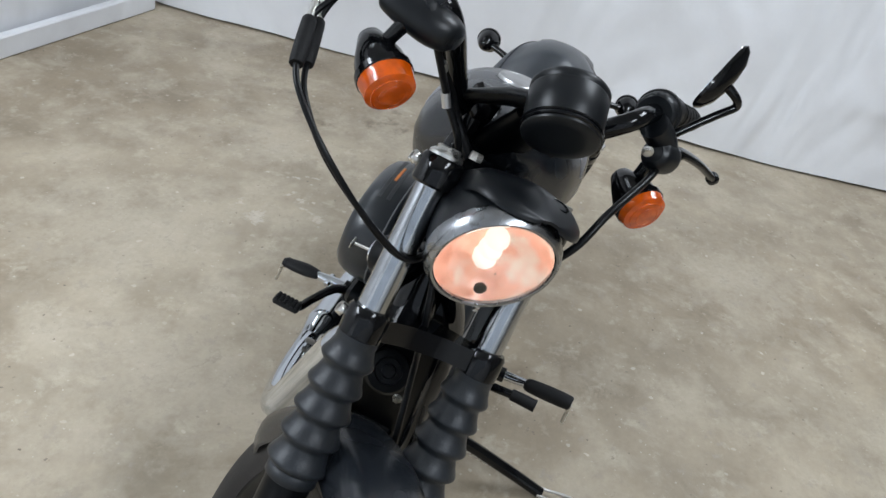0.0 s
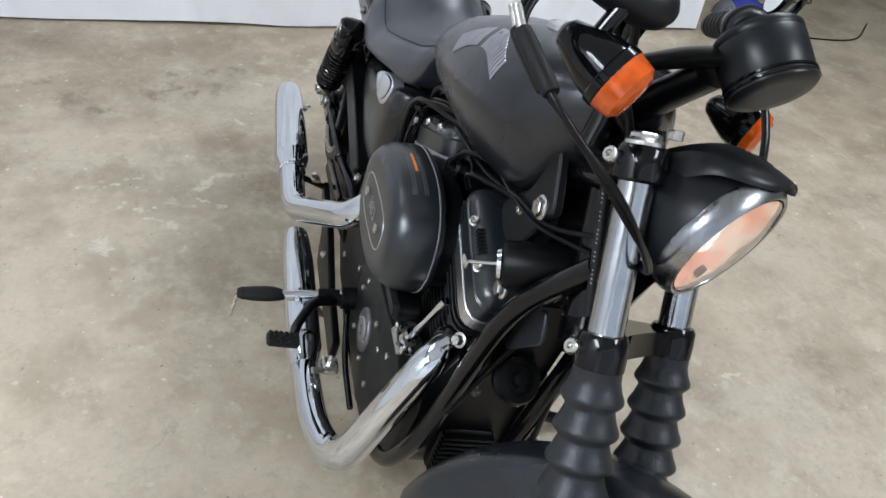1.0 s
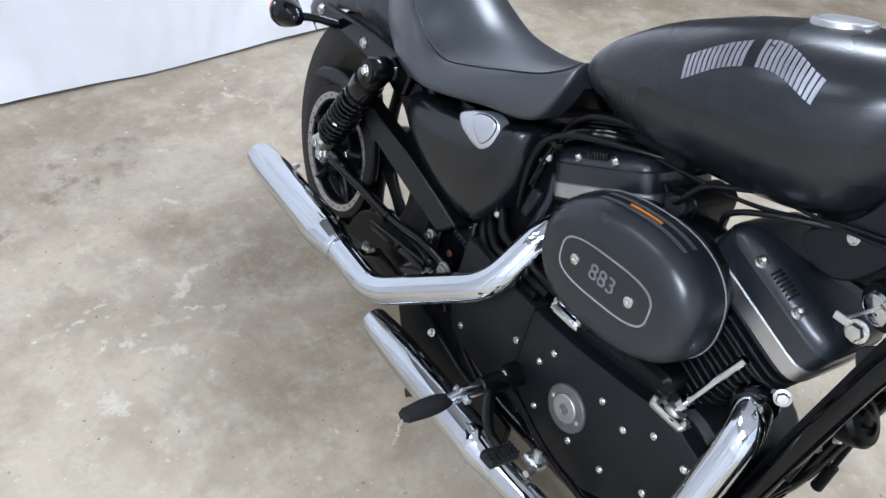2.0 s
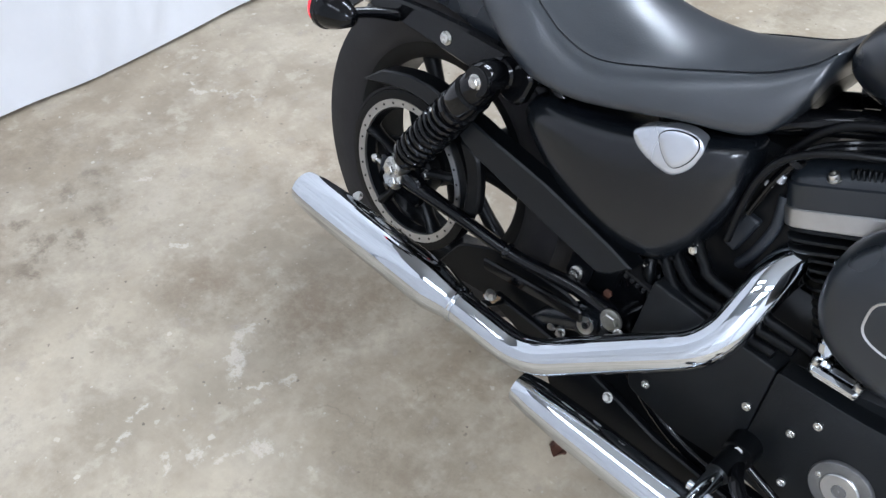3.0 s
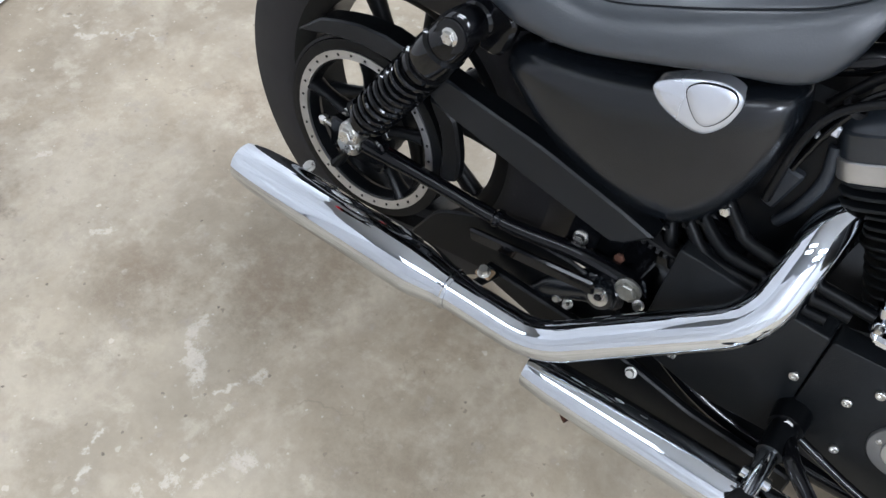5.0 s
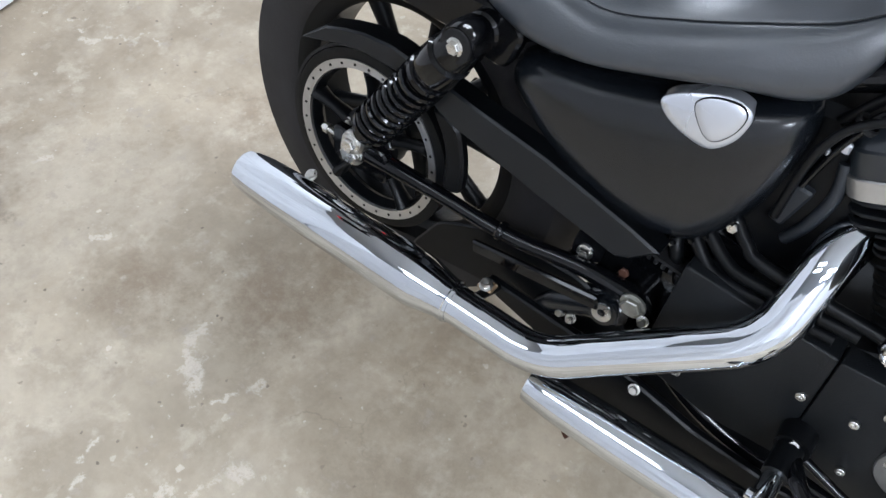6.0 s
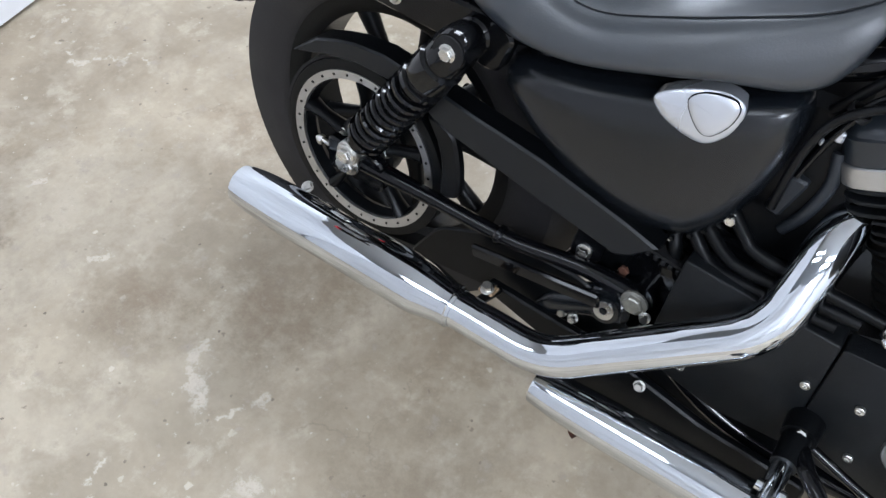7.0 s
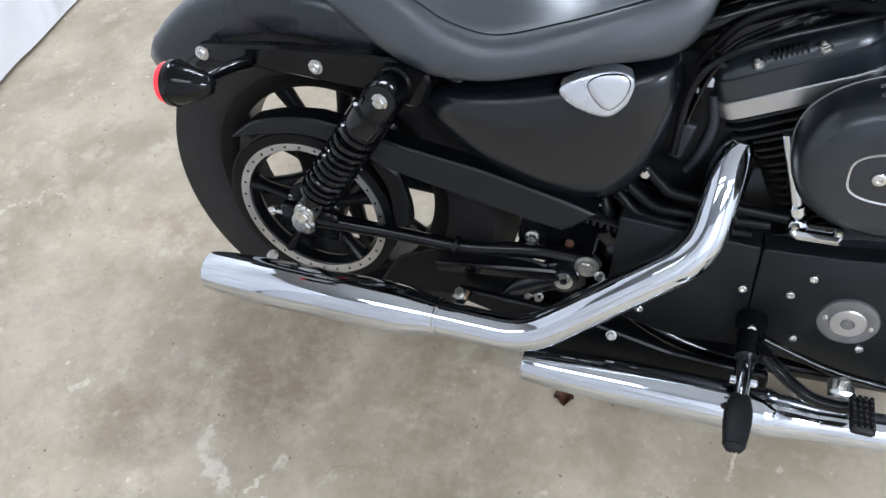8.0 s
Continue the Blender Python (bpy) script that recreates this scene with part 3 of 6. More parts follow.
ring_a, ring_b = belt_loop(0.0), belt_loop(0.0045)
part("drive_belt", loft([[Vector((x, y, z)) for x, z in loop] for loop, y in ((ring_b, -0.081), (ring_b, -0.109), (ring_a, -0.109), (ring_a, -0.081))], cap=False, closed=True), RUBBER, bike, "black toothed rubber drive belt")
for k in range(6):
    part("belt_tooth", box(0.444 + 0.0105 * k, -0.096, 0.4005 - 0.0021 * k, 0.0058, 0.025, 0.008, 0.0012), RUBBER, bike)

GUARD = [(-0.112, 0.474), (-0.068, 0.508), (-0.032, 0.519), (0.001, 0.526), (0.049, 0.528), (0.121, 0.516), (0.191, 0.500), (0.302, 0.480), (0.426, 0.447), (0.471, 0.432), (0.440, 0.403), (0.421, 0.394),
         (0.300, 0.421), (0.186, 0.450), (0.150, 0.457), (0.116, 0.480), (0.060, 0.494), (0.005, 0.497), (-0.050, 0.488)]
guard = part("belt_guard", plate(GUARD, -0.122, -0.134, 0.003), DULL, bike, "satin black guard over the drive belt")
GUARD_TOP = GUARD[:10]
part("guard_top", loft([[Vector((x, -0.100, z)), Vector((x, -0.130, z)), Vector((x, -0.130, z - 0.004)), Vector((x, -0.100, z - 0.004))] for x, z in GUARD_TOP]), PLASTIC, guard)
part("guard_leg", plate(smooth_loop(np.array([(0.128, 0.470), (0.168, 0.458), (0.180, 0.430), (0.187, 0.395), (0.186, 0.360), (0.170, 0.350), (0.157, 0.354), (0.156, 0.395), (0.148, 0.430)]), 40), -0.118, -0.136, 0.004), PLASTIC, guard)

# ---- swingarm, shocks, struts ----
ARM = [(0.455, 0.100, 0.316), (0.38, 0.112, 0.330), (0.27, 0.122, 0.322), (0.15, 0.128, 0.330), (0.02, 0.130, 0.334)]
swingarm = part("swingarm", [tube([(x, side * y, z) for x, y, z in ARM], [0.018, 0.0125, 0.0115, 0.0115, 0.015], 14, 28) for side in (-1, 1)]
                + [tube([(0.455, -0.090, 0.300), (0.455, 0.105, 0.300)], 0.025, 16, 2), tube([(0.36, -0.11, 0.315), (0.36, 0.11, 0.315)], 0.016, 14, 2)], GLOSS, bike, "gloss black tubular swingarm")
part("arm_weld", [lathe([(0.0125, 0.0), (0.0150, 0.003), (0.0150, 0.009), (0.0125, 0.012)], (0.262, -0.1228, 0.3225), (-1, -0.05, 0.06), 18)], GLOSS, swingarm)
part("pivot_bolt", hexbolt((0.462, -0.122, 0.326), RIGHT, 0.0138, 0.011, washer=True, socket=False), ZINC, swingarm, "large pivot bolt with dull grey plating")
part("axle_plate", plate(rounded([(-0.045, 0.305), (0.06, 0.300), (0.06, 0.355), (-0.045, 0.362)], 0.012), -0.124, -0.142, 0.003), GLOSS, swingarm)
part("axle_nut", hexbolt((AX[0], -0.142, AX[1]), RIGHT, 0.016, 0.014), STEEL, swingarm)
part("adjuster_bolt", [tube([(-0.045, -0.131, 0.335), (-0.075, -0.131, 0.337)], 0.004, 10, 2), lathe([(0.008, 0), (0.008, 0.008)], (-0.062, -0.131, 0.3365), (-1, 0, 0), 6)], STEEL, swingarm)
part("belt_cover_strip", plate(rounded([(0.22, 0.296), (0.42, 0.322), (0.425, 0.300), (0.225, 0.276)], 0.006), -0.132, -0.142, 0.003), GLOSS, swingarm)


def shock(side):
    top, low = Vector((0.184, side * 0.160, 0.605)), Vector((0.020, side * 0.156, 0.375))
    d = (low - top).normalized()
    length = (low - top).length
    at = lambda k: top + d * (length * k)
    body = part("shock_absorber", lathe([(0.018, -0.014), (0.025, -0.010), (0.0285, 0.004), (0.0290, 0.028), (0.0265, 0.031), (0.0265, 0.036), (0.0315, 0.039), (0.0325, 0.068), (0.0305, 0.073), (0.0275, 0.075), (0.0275, 0.080), (0.0315, 0.082), (0.0315, 0.089), (0.022, 0.091)], top, d, 28), GLOSS, bike, "gloss black shock absorber with a coil spring")
    part("upper_eye", lathe([(0.0225, -0.022), (0.0255, -0.016), (0.0255, 0.016), (0.0225, 0.022)], top, (0, side, 0), 24), GLOSS, body)
    part("rubber_bush", lathe([(0.021, 0.018), (0.021, 0.0245), (0.012, 0.0255)], top, (0, side, 0), 20), RUBBER, body)
    part("top_bolt", hexbolt(top + Vector((0, side * 0.024, 0)), (0, side, 0), 0.0086, 0.008, washer=True, socket=False), STEEL, body, "zinc-plated bolt head")
    part("damper_tube", tube([at(0.26), at(0.92)], 0.0215, 16, 2), GLOSS, body)
    turns, n = 9.0, 190
    side1 = d.orthogonal().normalized()
    side2 = d.cross(side1)
    coil = [tuple(at(0.325 + 0.475 * k / n) + (side1 * math.cos(2 * math.pi * turns * k / n) + side2 * math.sin(2 * math.pi * turns * k / n)) * 0.0280) for k in range(n + 1)]
    part("coil_spring", tube(coil, 0.0047, 8, n + 1, smooth=False), GLOSS, body)
    part("spring_seat", lathe([(0.020, 0), (0.032, 0.002), (0.032, 0.009), (0.022, 0.012)], at(0.81), d, 24), GLOSS, body)
    part("lower_clevis", [tube([at(0.84), at(0.93), at(1.0)], [0.018, 0.016, 0.014], 14, 8), lathe([(0.017, -0.014), (0.019, -0.01), (0.019, 0.014), (0.017, 0.018)], low, (0, side, 0), 20)], STEEL, body, "bare cast aluminium lower eye")
    part("lower_bolt", hexbolt(low + Vector((0, side * 0.017, 0)), (0, side, 0), 0.0115, 0.010), STEEL, body)
    return body


shock(-1)
shock(1)

STRUT = rounded([(-0.150, 0.604), (-0.141, 0.623), (0.010, 0.634), (0.099, 0.636), (0.181, 0.633), (0.220, 0.624), (0.233, 0.609), (0.217, 0.562), (0.192, 0.560), (0.150, 0.578), (0.089, 0.583), (0.018, 0.590), (-0.053, 0.595), (-0.133, 0.598)], 0.012, 3)
for side in (-1, 1):
    strut = part("fender_strut", plate(STRUT, side * 0.098, side * 0.120, 0.004), GLOSS, bike, "gloss black fender strut")
    for bx, bz in ((0.058, 0.609), (-0.131, 0.611)):
        part("strut_bolt", hexbolt((bx, side * 0.120, bz), (0, side, 0), 0.0082, 0.007, washer=True, socket=True), STEEL, strut)
    part("shock_stud", lathe([(0.024, 0.115), (0.024, 0.132), (0.017, 0.140), (0.017, 0.160)], (0.184, 0, 0.605), (0, side, 0), 22), GLOSS, strut)


def fender(centre, r_mid, half, a0, a1, drop, thick=0.003, flare=0.0, skirt=0.006):
    """A crowned mudguard round a wheel from angle a0 to a1."""
    cx, cz = centre
    rings = []
    n = 46
    for i in range(n + 1):
        f = i / n
        a = radians(a0 + (a1 - a0) * f)
        hw = half * (1 - 0.25 * max(0, abs(f - 0.5) * 2 - 0.86) / 0.14)
        r0 = r_mid + flare * max(0, f - 0.7) ** 2
        prof = []
        for w, d in ((1.0, drop + skirt), (1.0, drop), (0.96, drop * 0.62), (0.85, drop * 0.33), (0.6, drop * 0.12), (0.3, drop * 0.03), (0.0, 0.0)):
            prof.append((w * hw, r0 - d))
        line = [(-w, r) for w, r in prof] + [(w, r) for w, r in reversed(prof[:-1])]
        inner = [(w * (1 - thick / hw), r - thick) for w, r in reversed(line)]
        rings.append([Vector((cx + r * math.cos(a), w, cz + r * math.sin(a))) for w, r in line + inner])
    return loft(rings)


part("rear_fender", fender((AX[0] + 0.004, AX[1]), 0.383, 0.090, 52, 142, 0.052, skirt=0.022), DENIM, bike, "satin black bobbed rear fender")


# ---- indicators ----
def indicator(tip, way, stalk_to, lens_mat, put, name, label, r=0.033, length=0.085):
    w = Vector(way).normalized()
    back = Vector(tip) - w * length
    body = put(name, lathe([(0.006, 0.0), (0.014, 0.006), (r * 0.72, 0.026), (r * 0.93, 0.044), (r * 0.99, 0.058), (r, 0.062), (r * 0.96, 0.064)], back, w, 28), GLOSS, None, label)
    put("lens", lathe([(r * 0.97, 0.058), (r * 1.03, 0.062), (r * 1.03, 0.070), (r * 0.95, length * 0.93), (r * 0.75, length * 0.975), (r * 0.4, length * 1.0), (0.001, length * 1.005)], back, w, 28), lens_mat, body, ("amber" if lens_mat == AMBER else "red") + " plastic lens")
    for k in (0.45, 0.7):
        put("lens_rib", ring_lathe([(r * k, length * (1.0 - 0.06 * k)), (r * k + 0.0015, length * (1.0 - 0.06 * k) + 0.0022), (r * k + 0.003, length * (1.0 - 0.07 * k))], back, w, 24), lens_mat, body)
    put("lens_bezel", ring_lathe([(r * 0.99, 0.058), (r * 1.07, 0.060), (r * 1.07, 0.068), (r * 1.0, 0.070)], back, w, 32), GLOSS, body)
    mid = back + w * 0.03
    put("stalk", tube([mid, (mid + Vector(stalk_to)) / 2 + Vector((0, 0, 0.004)), stalk_to], [0.0085, 0.0085, 0.0105], 12, 8), GLOSS, body)
    return body


rear_put = lambda n, g, m, p, l="": part(n, g, m, p or bike, l)
for side in (-1, 1):
    indicator((-0.137, side * 0.212, 0.610), (-1, 0, -0.06), (-0.052, side * 0.122, 0.606), RED, rear_put, "rear_indicator", "black bullet indicator with a lit red lens", r=0.031)


# ---- seat ----
def ring_section(x, zlo, ztop, hw, power=2.6, n=36, tuck=0.86, dish=0.0):
    mid, half = (zlo + ztop) / 2, (ztop - zlo) / 2
    out = []
    for k in range(n):
        t = 2 * math.pi * k / n
        c, s = math.cos(t), math.sin(t)
        y = hw * math.copysign(abs(c) ** (2 / power), c)
        z = half * math.copysign(abs(s) ** (2 / power), s)
        if z < 0:
            y *= tuck + (1 - tuck) * (1 + z / half)
        elif dish:
            z -= dish * (1 - (y / hw) ** 2) * (z / half)
        out.append(Vector((x, y, mid + z)))
    return out


def body_loft(sections, n=40, **kw):
    S = resample(sections, 48)
    return loft([ring_section(*row[:4], n=n, **kw) for row in S])


# along x: the skirt's foot, the seam, the crown and the half width
SEAT = [(0.020, 0.706, 0.716, 0.724, 0.045), (0.055, 0.695, 0.727, 0.748, 0.078), (0.10, 0.676, 0.738, 0.770, 0.105), (0.165, 0.646, 0.738, 0.785, 0.130), (0.224, 0.629, 0.714, 0.786, 0.146), (0.264, 0.624, 0.694, 0.772, 0.150),
        (0.327, 0.628, 0.683, 0.747, 0.152), (0.410, 0.646, 0.704, 0.733, 0.146), (0.470, 0.660, 0.723, 0.735, 0.137), (0.531, 0.667, 0.743, 0.751, 0.122), (0.562, 0.680, 0.759, 0.768, 0.112), (0.580, 0.705, 0.771, 0.782, 0.102), (0.592, 0.742, 0.784, 0.791, 0.090), (0.598, 0.764, 0.788, 0.792, 0.070)]
SEAM_U = 0.78


def seat_half(zlo, zs, zc, hw):
    """Half a section from the foot of the skirt to the crown: the seam is where skirt and top meet."""
    skirt, top = zs - zlo, zc - zs
    return [(0.84 * hw, zlo), (0.93 * hw, zlo + 0.02 * skirt), (0.975 * hw, zlo + 0.10 * skirt), (0.985 * hw, zlo + 0.25 * skirt), (0.96 * hw, zlo + 0.50 * skirt), (0.90 * hw, zlo + 0.78 * skirt), (0.83 * hw, zlo + 0.95 * skirt), (SEAM_U * hw, zs),
            (0.70 * hw, zs + 0.14 * top), (0.60 * hw, zs + 0.38 * top), (0.46 * hw, zs + 0.66 * top), (0.30 * hw, zs + 0.87 * top), (0.14 * hw, zs + 0.97 * top), (0.0, zc)]


def seat_ring(x, zlo, zs, zc, hw):
    half = seat_half(zlo, zs, zc, hw)
    return [Vector((x, -y, z)) for y, z in half] + [Vector((x, y, z)) for y, z in reversed(half[:-1])]


seat = part("seat", loft([seat_ring(*row) for row in resample(SEAT, 60)]), VINYL, bike, "black vinyl solo seat with stitched edges", 50)
for side in (-1, 1):
    line = [(x, side * (SEAM_U * hw + 0.001), zs + 0.0006) for x, zlo, zs, zc, hw in resample(SEAT, 80)[8:74]]
    part("seam", tube(line, 0.0010, 6, 90), DULL, seat, "fine stitched seam")
part("seat_pan", body_loft([(x, z - 0.004, z + 0.03, h * 0.78) for x, z, zs, t, h in SEAT[1:-1]], power=3.0), PLASTIC, seat)

# ---- tank ----
TANK = [(0.598, 0.770, 0.795, 0.032), (0.612, 0.754, 0.822, 0.078), (0.647, 0.739, 0.853, 0.108), (0.70, 0.728, 0.888, 0.123), (0.76, 0.724, 0.915, 0.130), (0.82, 0.725, 0.938, 0.134), (0.90, 0.732, 0.960, 0.136), (0.98, 0.748, 0.974, 0.129),
        (1.035, 0.774, 0.981, 0.114), (1.072, 0.820, 0.984, 0.089), (1.104, 0.880, 0.982, 0.058), (1.124, 0.93, 0.974, 0.030)]
tank = part("fuel_tank", body_loft(TANK, power=2.35, tuck=0.84), DENIM, bike, "matte black teardrop fuel tank", 60)


def tank_y(x, z):
    """How far the tank's side stands out at x, z."""
    S = resample(TANK, 200)
    row = S[np.argmin(abs(S[:, 0] - x))]
    mid, half = (row[1] + row[2]) / 2, (row[2] - row[1]) / 2
    v = max(-0.999, min(0.999, (z - mid) / half))
    y = row[3] * (1 - abs(v) ** 2.35) ** (1 / 2.35)
    if v < 0:
        y *= 0.84 + 0.16 * (1 + v)
    return y


cap = part("fuel_cap", lathe([(0.036, -0.012), (0.0375, -0.004), (0.0375, 0.007), (0.0362, 0.0095), (0.0315, 0.0105), (0.0305, 0.0095), (0.0295, 0.0105), (0.012, 0.0115), (0.001, 0.0116)], (0.912, -0.012, 0.957), (-0.17, -0.05, 1), 36), ALU, tank, "bare metal screw cap")
# a curved band of grey bars stands for the maker's lettering
FOOT = resample([(0.811, 0.855, 0.0), (0.858, 0.890, 0.0), (0.915, 0.908, 0.0), (0.977, 0.895, 0.0)], 27)
TOP = resample([(0.799, 0.881, 0.0), (0.845, 0.915, 0.0), (0.902, 0.936, 0.0), (0.976, 0.922, 0.0)], 27)
for side in (-1, 1):
    for k in range(13):
        if k == 6:
            continue
        for f0, f1 in ((0.02, 0.36), (0.52, 0.86)):
            fa, fb, ta, tb = (L[2 * k] * (1 - f) + L[2 * k + 2] * f for L in (FOOT, TOP) for f in (f0, f1))
            q = [(p[0], p[1]) for p in (fa, fb, fb * 0.5 + tb * 0.5, tb, ta, ta * 0.5 + fa * 0.5)]
            outer = [Vector((x, side * (tank_y(x, z) + 0.0011), z)) for x, z in q]
            inner = [Vector((x, side * (tank_y(x, z) - 0.001), z)) for x, z in q]
            part("logo_bar", loft([inner, outer]), LETTER, tank)

# ---- side cover with its silver emblem ----
COVER = smooth_loop(np.array([(0.211, 0.552), (0.232, 0.582), (0.341, 0.600), (0.451, 0.628), (0.538, 0.656), (0.560, 0.642), (0.560, 0.592), (0.540, 0.510), (0.503, 0.452), (0.469, 0.437), (0.420, 0.430), (0.361, 0.439), (0.293, 0.473), (0.242, 0.512)]), 72)
for side in (-1, 1):
    cover = part("side_cover", shell(COVER, [(0.97, side * 0.045), (1.0, side * 0.070), (0.985, side * 0.092), (0.945, side * 0.106), (0.87, side * 0.115), (0.75, side * 0.1205), (0.55, side * 0.123), (0.3, side * 0.124)]), SATIN, bike, "satin black oil tank cover", 60)
    if side < 0:
        tip = Matrix.Translation((0.46, -0.1235, 0.62)) @ Matrix.Rotation(radians(7), 4, "Z") @ Matrix.Rotation(radians(-4), 4, "X") @ Matrix.Translation((-0.46, 0.121, -0.62))
        drop = smooth_loop(np.array([(0.413, 0.621), (0.427, 0.634), (0.455, 0.645), (0.481, 0.650), (0.501, 0.644), (0.506, 0.630), (0.498, 0.606), (0.478, 0.588), (0.452, 0.591), (0.425, 0.604)]), 44)
        badge = part("emblem", pillow(drop, [(0.0, -0.100), (0.0, -0.1235), (0.0025, -0.126), (0.008, -0.127)], tip), SILVER, cover, "silver teardrop emblem")
        rnd = smooth_loop(np.array([(0.4475, 0.632), (0.457, 0.643), (0.476, 0.648), (0.494, 0.6465), (0.5015, 0.636), (0.496, 0.616), (0.482, 0.600), (0.469, 0.600), (0.455, 0.615)]), 36)
        part("emblem_groove", plate(rnd, -0.1245, -0.1275, 0.0005, tip), PLASTIC, badge)
        part("emblem_button", pillow(inset(rnd, 0.0014), [(0.0, -0.1265), (0.0, -0.1285), (0.002, -0.1298), (0.008, -0.1305)], tip), SILVER, badge)
    part("cover_bolt", hexbolt((0.529, side * 0.092, 0.487), (0, side, 0), 0.0068, 0.007), STEEL, cover)
    part("cover_bolt", hexbolt((0.473, side * 0.092, 0.426), (0, side, 0), 0.0050, 0.006), STEEL, cover)

# ---- engine ----
CRANK = (0.848, 0.24)
case = part("crankcase", [plate(rounded([(0.50, 0.235), (0.56, 0.205), (0.98, 0.190), (1.06, 0.24), (1.08, 0.40), (1.02, 0.45), (0.80, 0.44), (0.70, 0.405), (0.62, 0.40), (0.50, 0.41)], 0.03), -0.095, 0.10, 0.01)], WRINKLE, bike, "black wrinkle-coated engine crankcase")
timing = part("cam_cover", pillow(rounded([(0.697, 0.225), (0.80, 0.208), (0.90, 0.205), (1.00, 0.255), (1.065, 0.365), (1.058, 0.415), (0.99, 0.440), (0.90, 0.425), (0.80, 0.415), (0.697, 0.412)], 0.006), [(0.0, -0.09), (0.0, -0.120), (0.0008, -0.1230), (0.0022, -0.1240)]), WRINKLE, case, "black wrinkle-coated cam cover")
for x, z in ((0.745, 0.342), (0.768, 0.377), (0.764, 0.262), (0.881, 0.377), (0.931, 0.365), (0.978, 0.398), (0.921, 0.271), (1.037, 0.392), (0.999, 0.303), (0.850, 0.264)):
    part("cover_screw", hexbolt((x, -0.1235, z), RIGHT, 0.0058, 0.006, washer=False, socket=True), STEEL, timing, "", 30)
timer = part("timer_cover", lathe([(0.0405, 0.0), (0.0405, 0.004), (0.039, 0.0062), (0.037, 0.0068), (0.0265, 0.0062), (0.001, 0.006)], (0.825, -0.123, 0.311), RIGHT, 48), PEWTER, timing, "round grey timer cover with a bright centre disc")
disc_in = part("centre_disc", lathe([(0.0238, 0.005), (0.0238, 0.0078), (0.0225, 0.0088), (0.012, 0.0086), (0.001, 0.0086)], (0.825, -0.123, 0.311), RIGHT, 40), ALU, timer, "brushed aluminium centre disc")
part("emblem", ring_lathe([(0.0092, 0.0080), (0.0092, 0.0096), (0.0078, 0.0100), (0.0072, 0.0092), (0.001, 0.0092), (0.001, 0.0080)], (0.825, -0.123, 0.311), RIGHT, 24), PEWTER, disc_in)
for dx, dz in ((-0.0295, 0.004), (0.0295, -0.004)):
    part("timer_screw", lathe([(0.0036, 0), (0.0036, 0.0022), (0.002, 0.003)], (0.825 + dx, -0.1288, 0.311 + dz), RIGHT, 12), STEEL, timer)
sprocket = part("sprocket_cover", pillow(rounded([(0.494, 0.305), (0.52, 0.235), (0.60, 0.215), (0.6955, 0.222), (0.6955, 0.412), (0.60, 0.418), (0.503, 0.428)], 0.006), [(0.0, -0.085), (0.0, -0.119), (0.0008, -0.1215), (0.0022, -0.1225)]), WRINKLE, case, "black sprocket cover beside the cam cover")
for x, z in ((0.683, 0.337), (0.545, 0.262)):
    part("cover_screw", hexbolt((x, -0.122, z), RIGHT, 0.0062, 0.006, washer=False, socket=True), STEEL, sprocket)


def vframe(sign):
    """Local x across the cylinder in the side view, y as the machine's, z up the cylinder from the crank."""
    a = radians(22.5) * sign
    up, across = Vector((math.sin(a), 0, math.cos(a))), Vector((math.cos(a), 0, -math.sin(a)))
    return Matrix(((across.x, 0, up.x, CRANK[0]), (0, 1, 0, 0), (across.z, 0, up.z, CRANK[1]), (0, 0, 0, 1)))


def rrect(a, b, r=0.03):
    return rounded([(-a, -b), (a, -b), (a, b), (-a, b)], r, 4)


def slabz(poly, z0, z1, m, bevel=0.0015, off=(0, 0)):
    """A plate whose outline lies across the cylinder."""
    rings = []
    for d, z in ((bevel, z0), (0, z0 + bevel), (0, z1 - bevel), (bevel, z1)):
        rings.append([m @ Vector((p[0] + off[0], p[1] + off[1], z)) for p in (inset(poly, d) if d else np.array(poly))])
    return loft(rings)


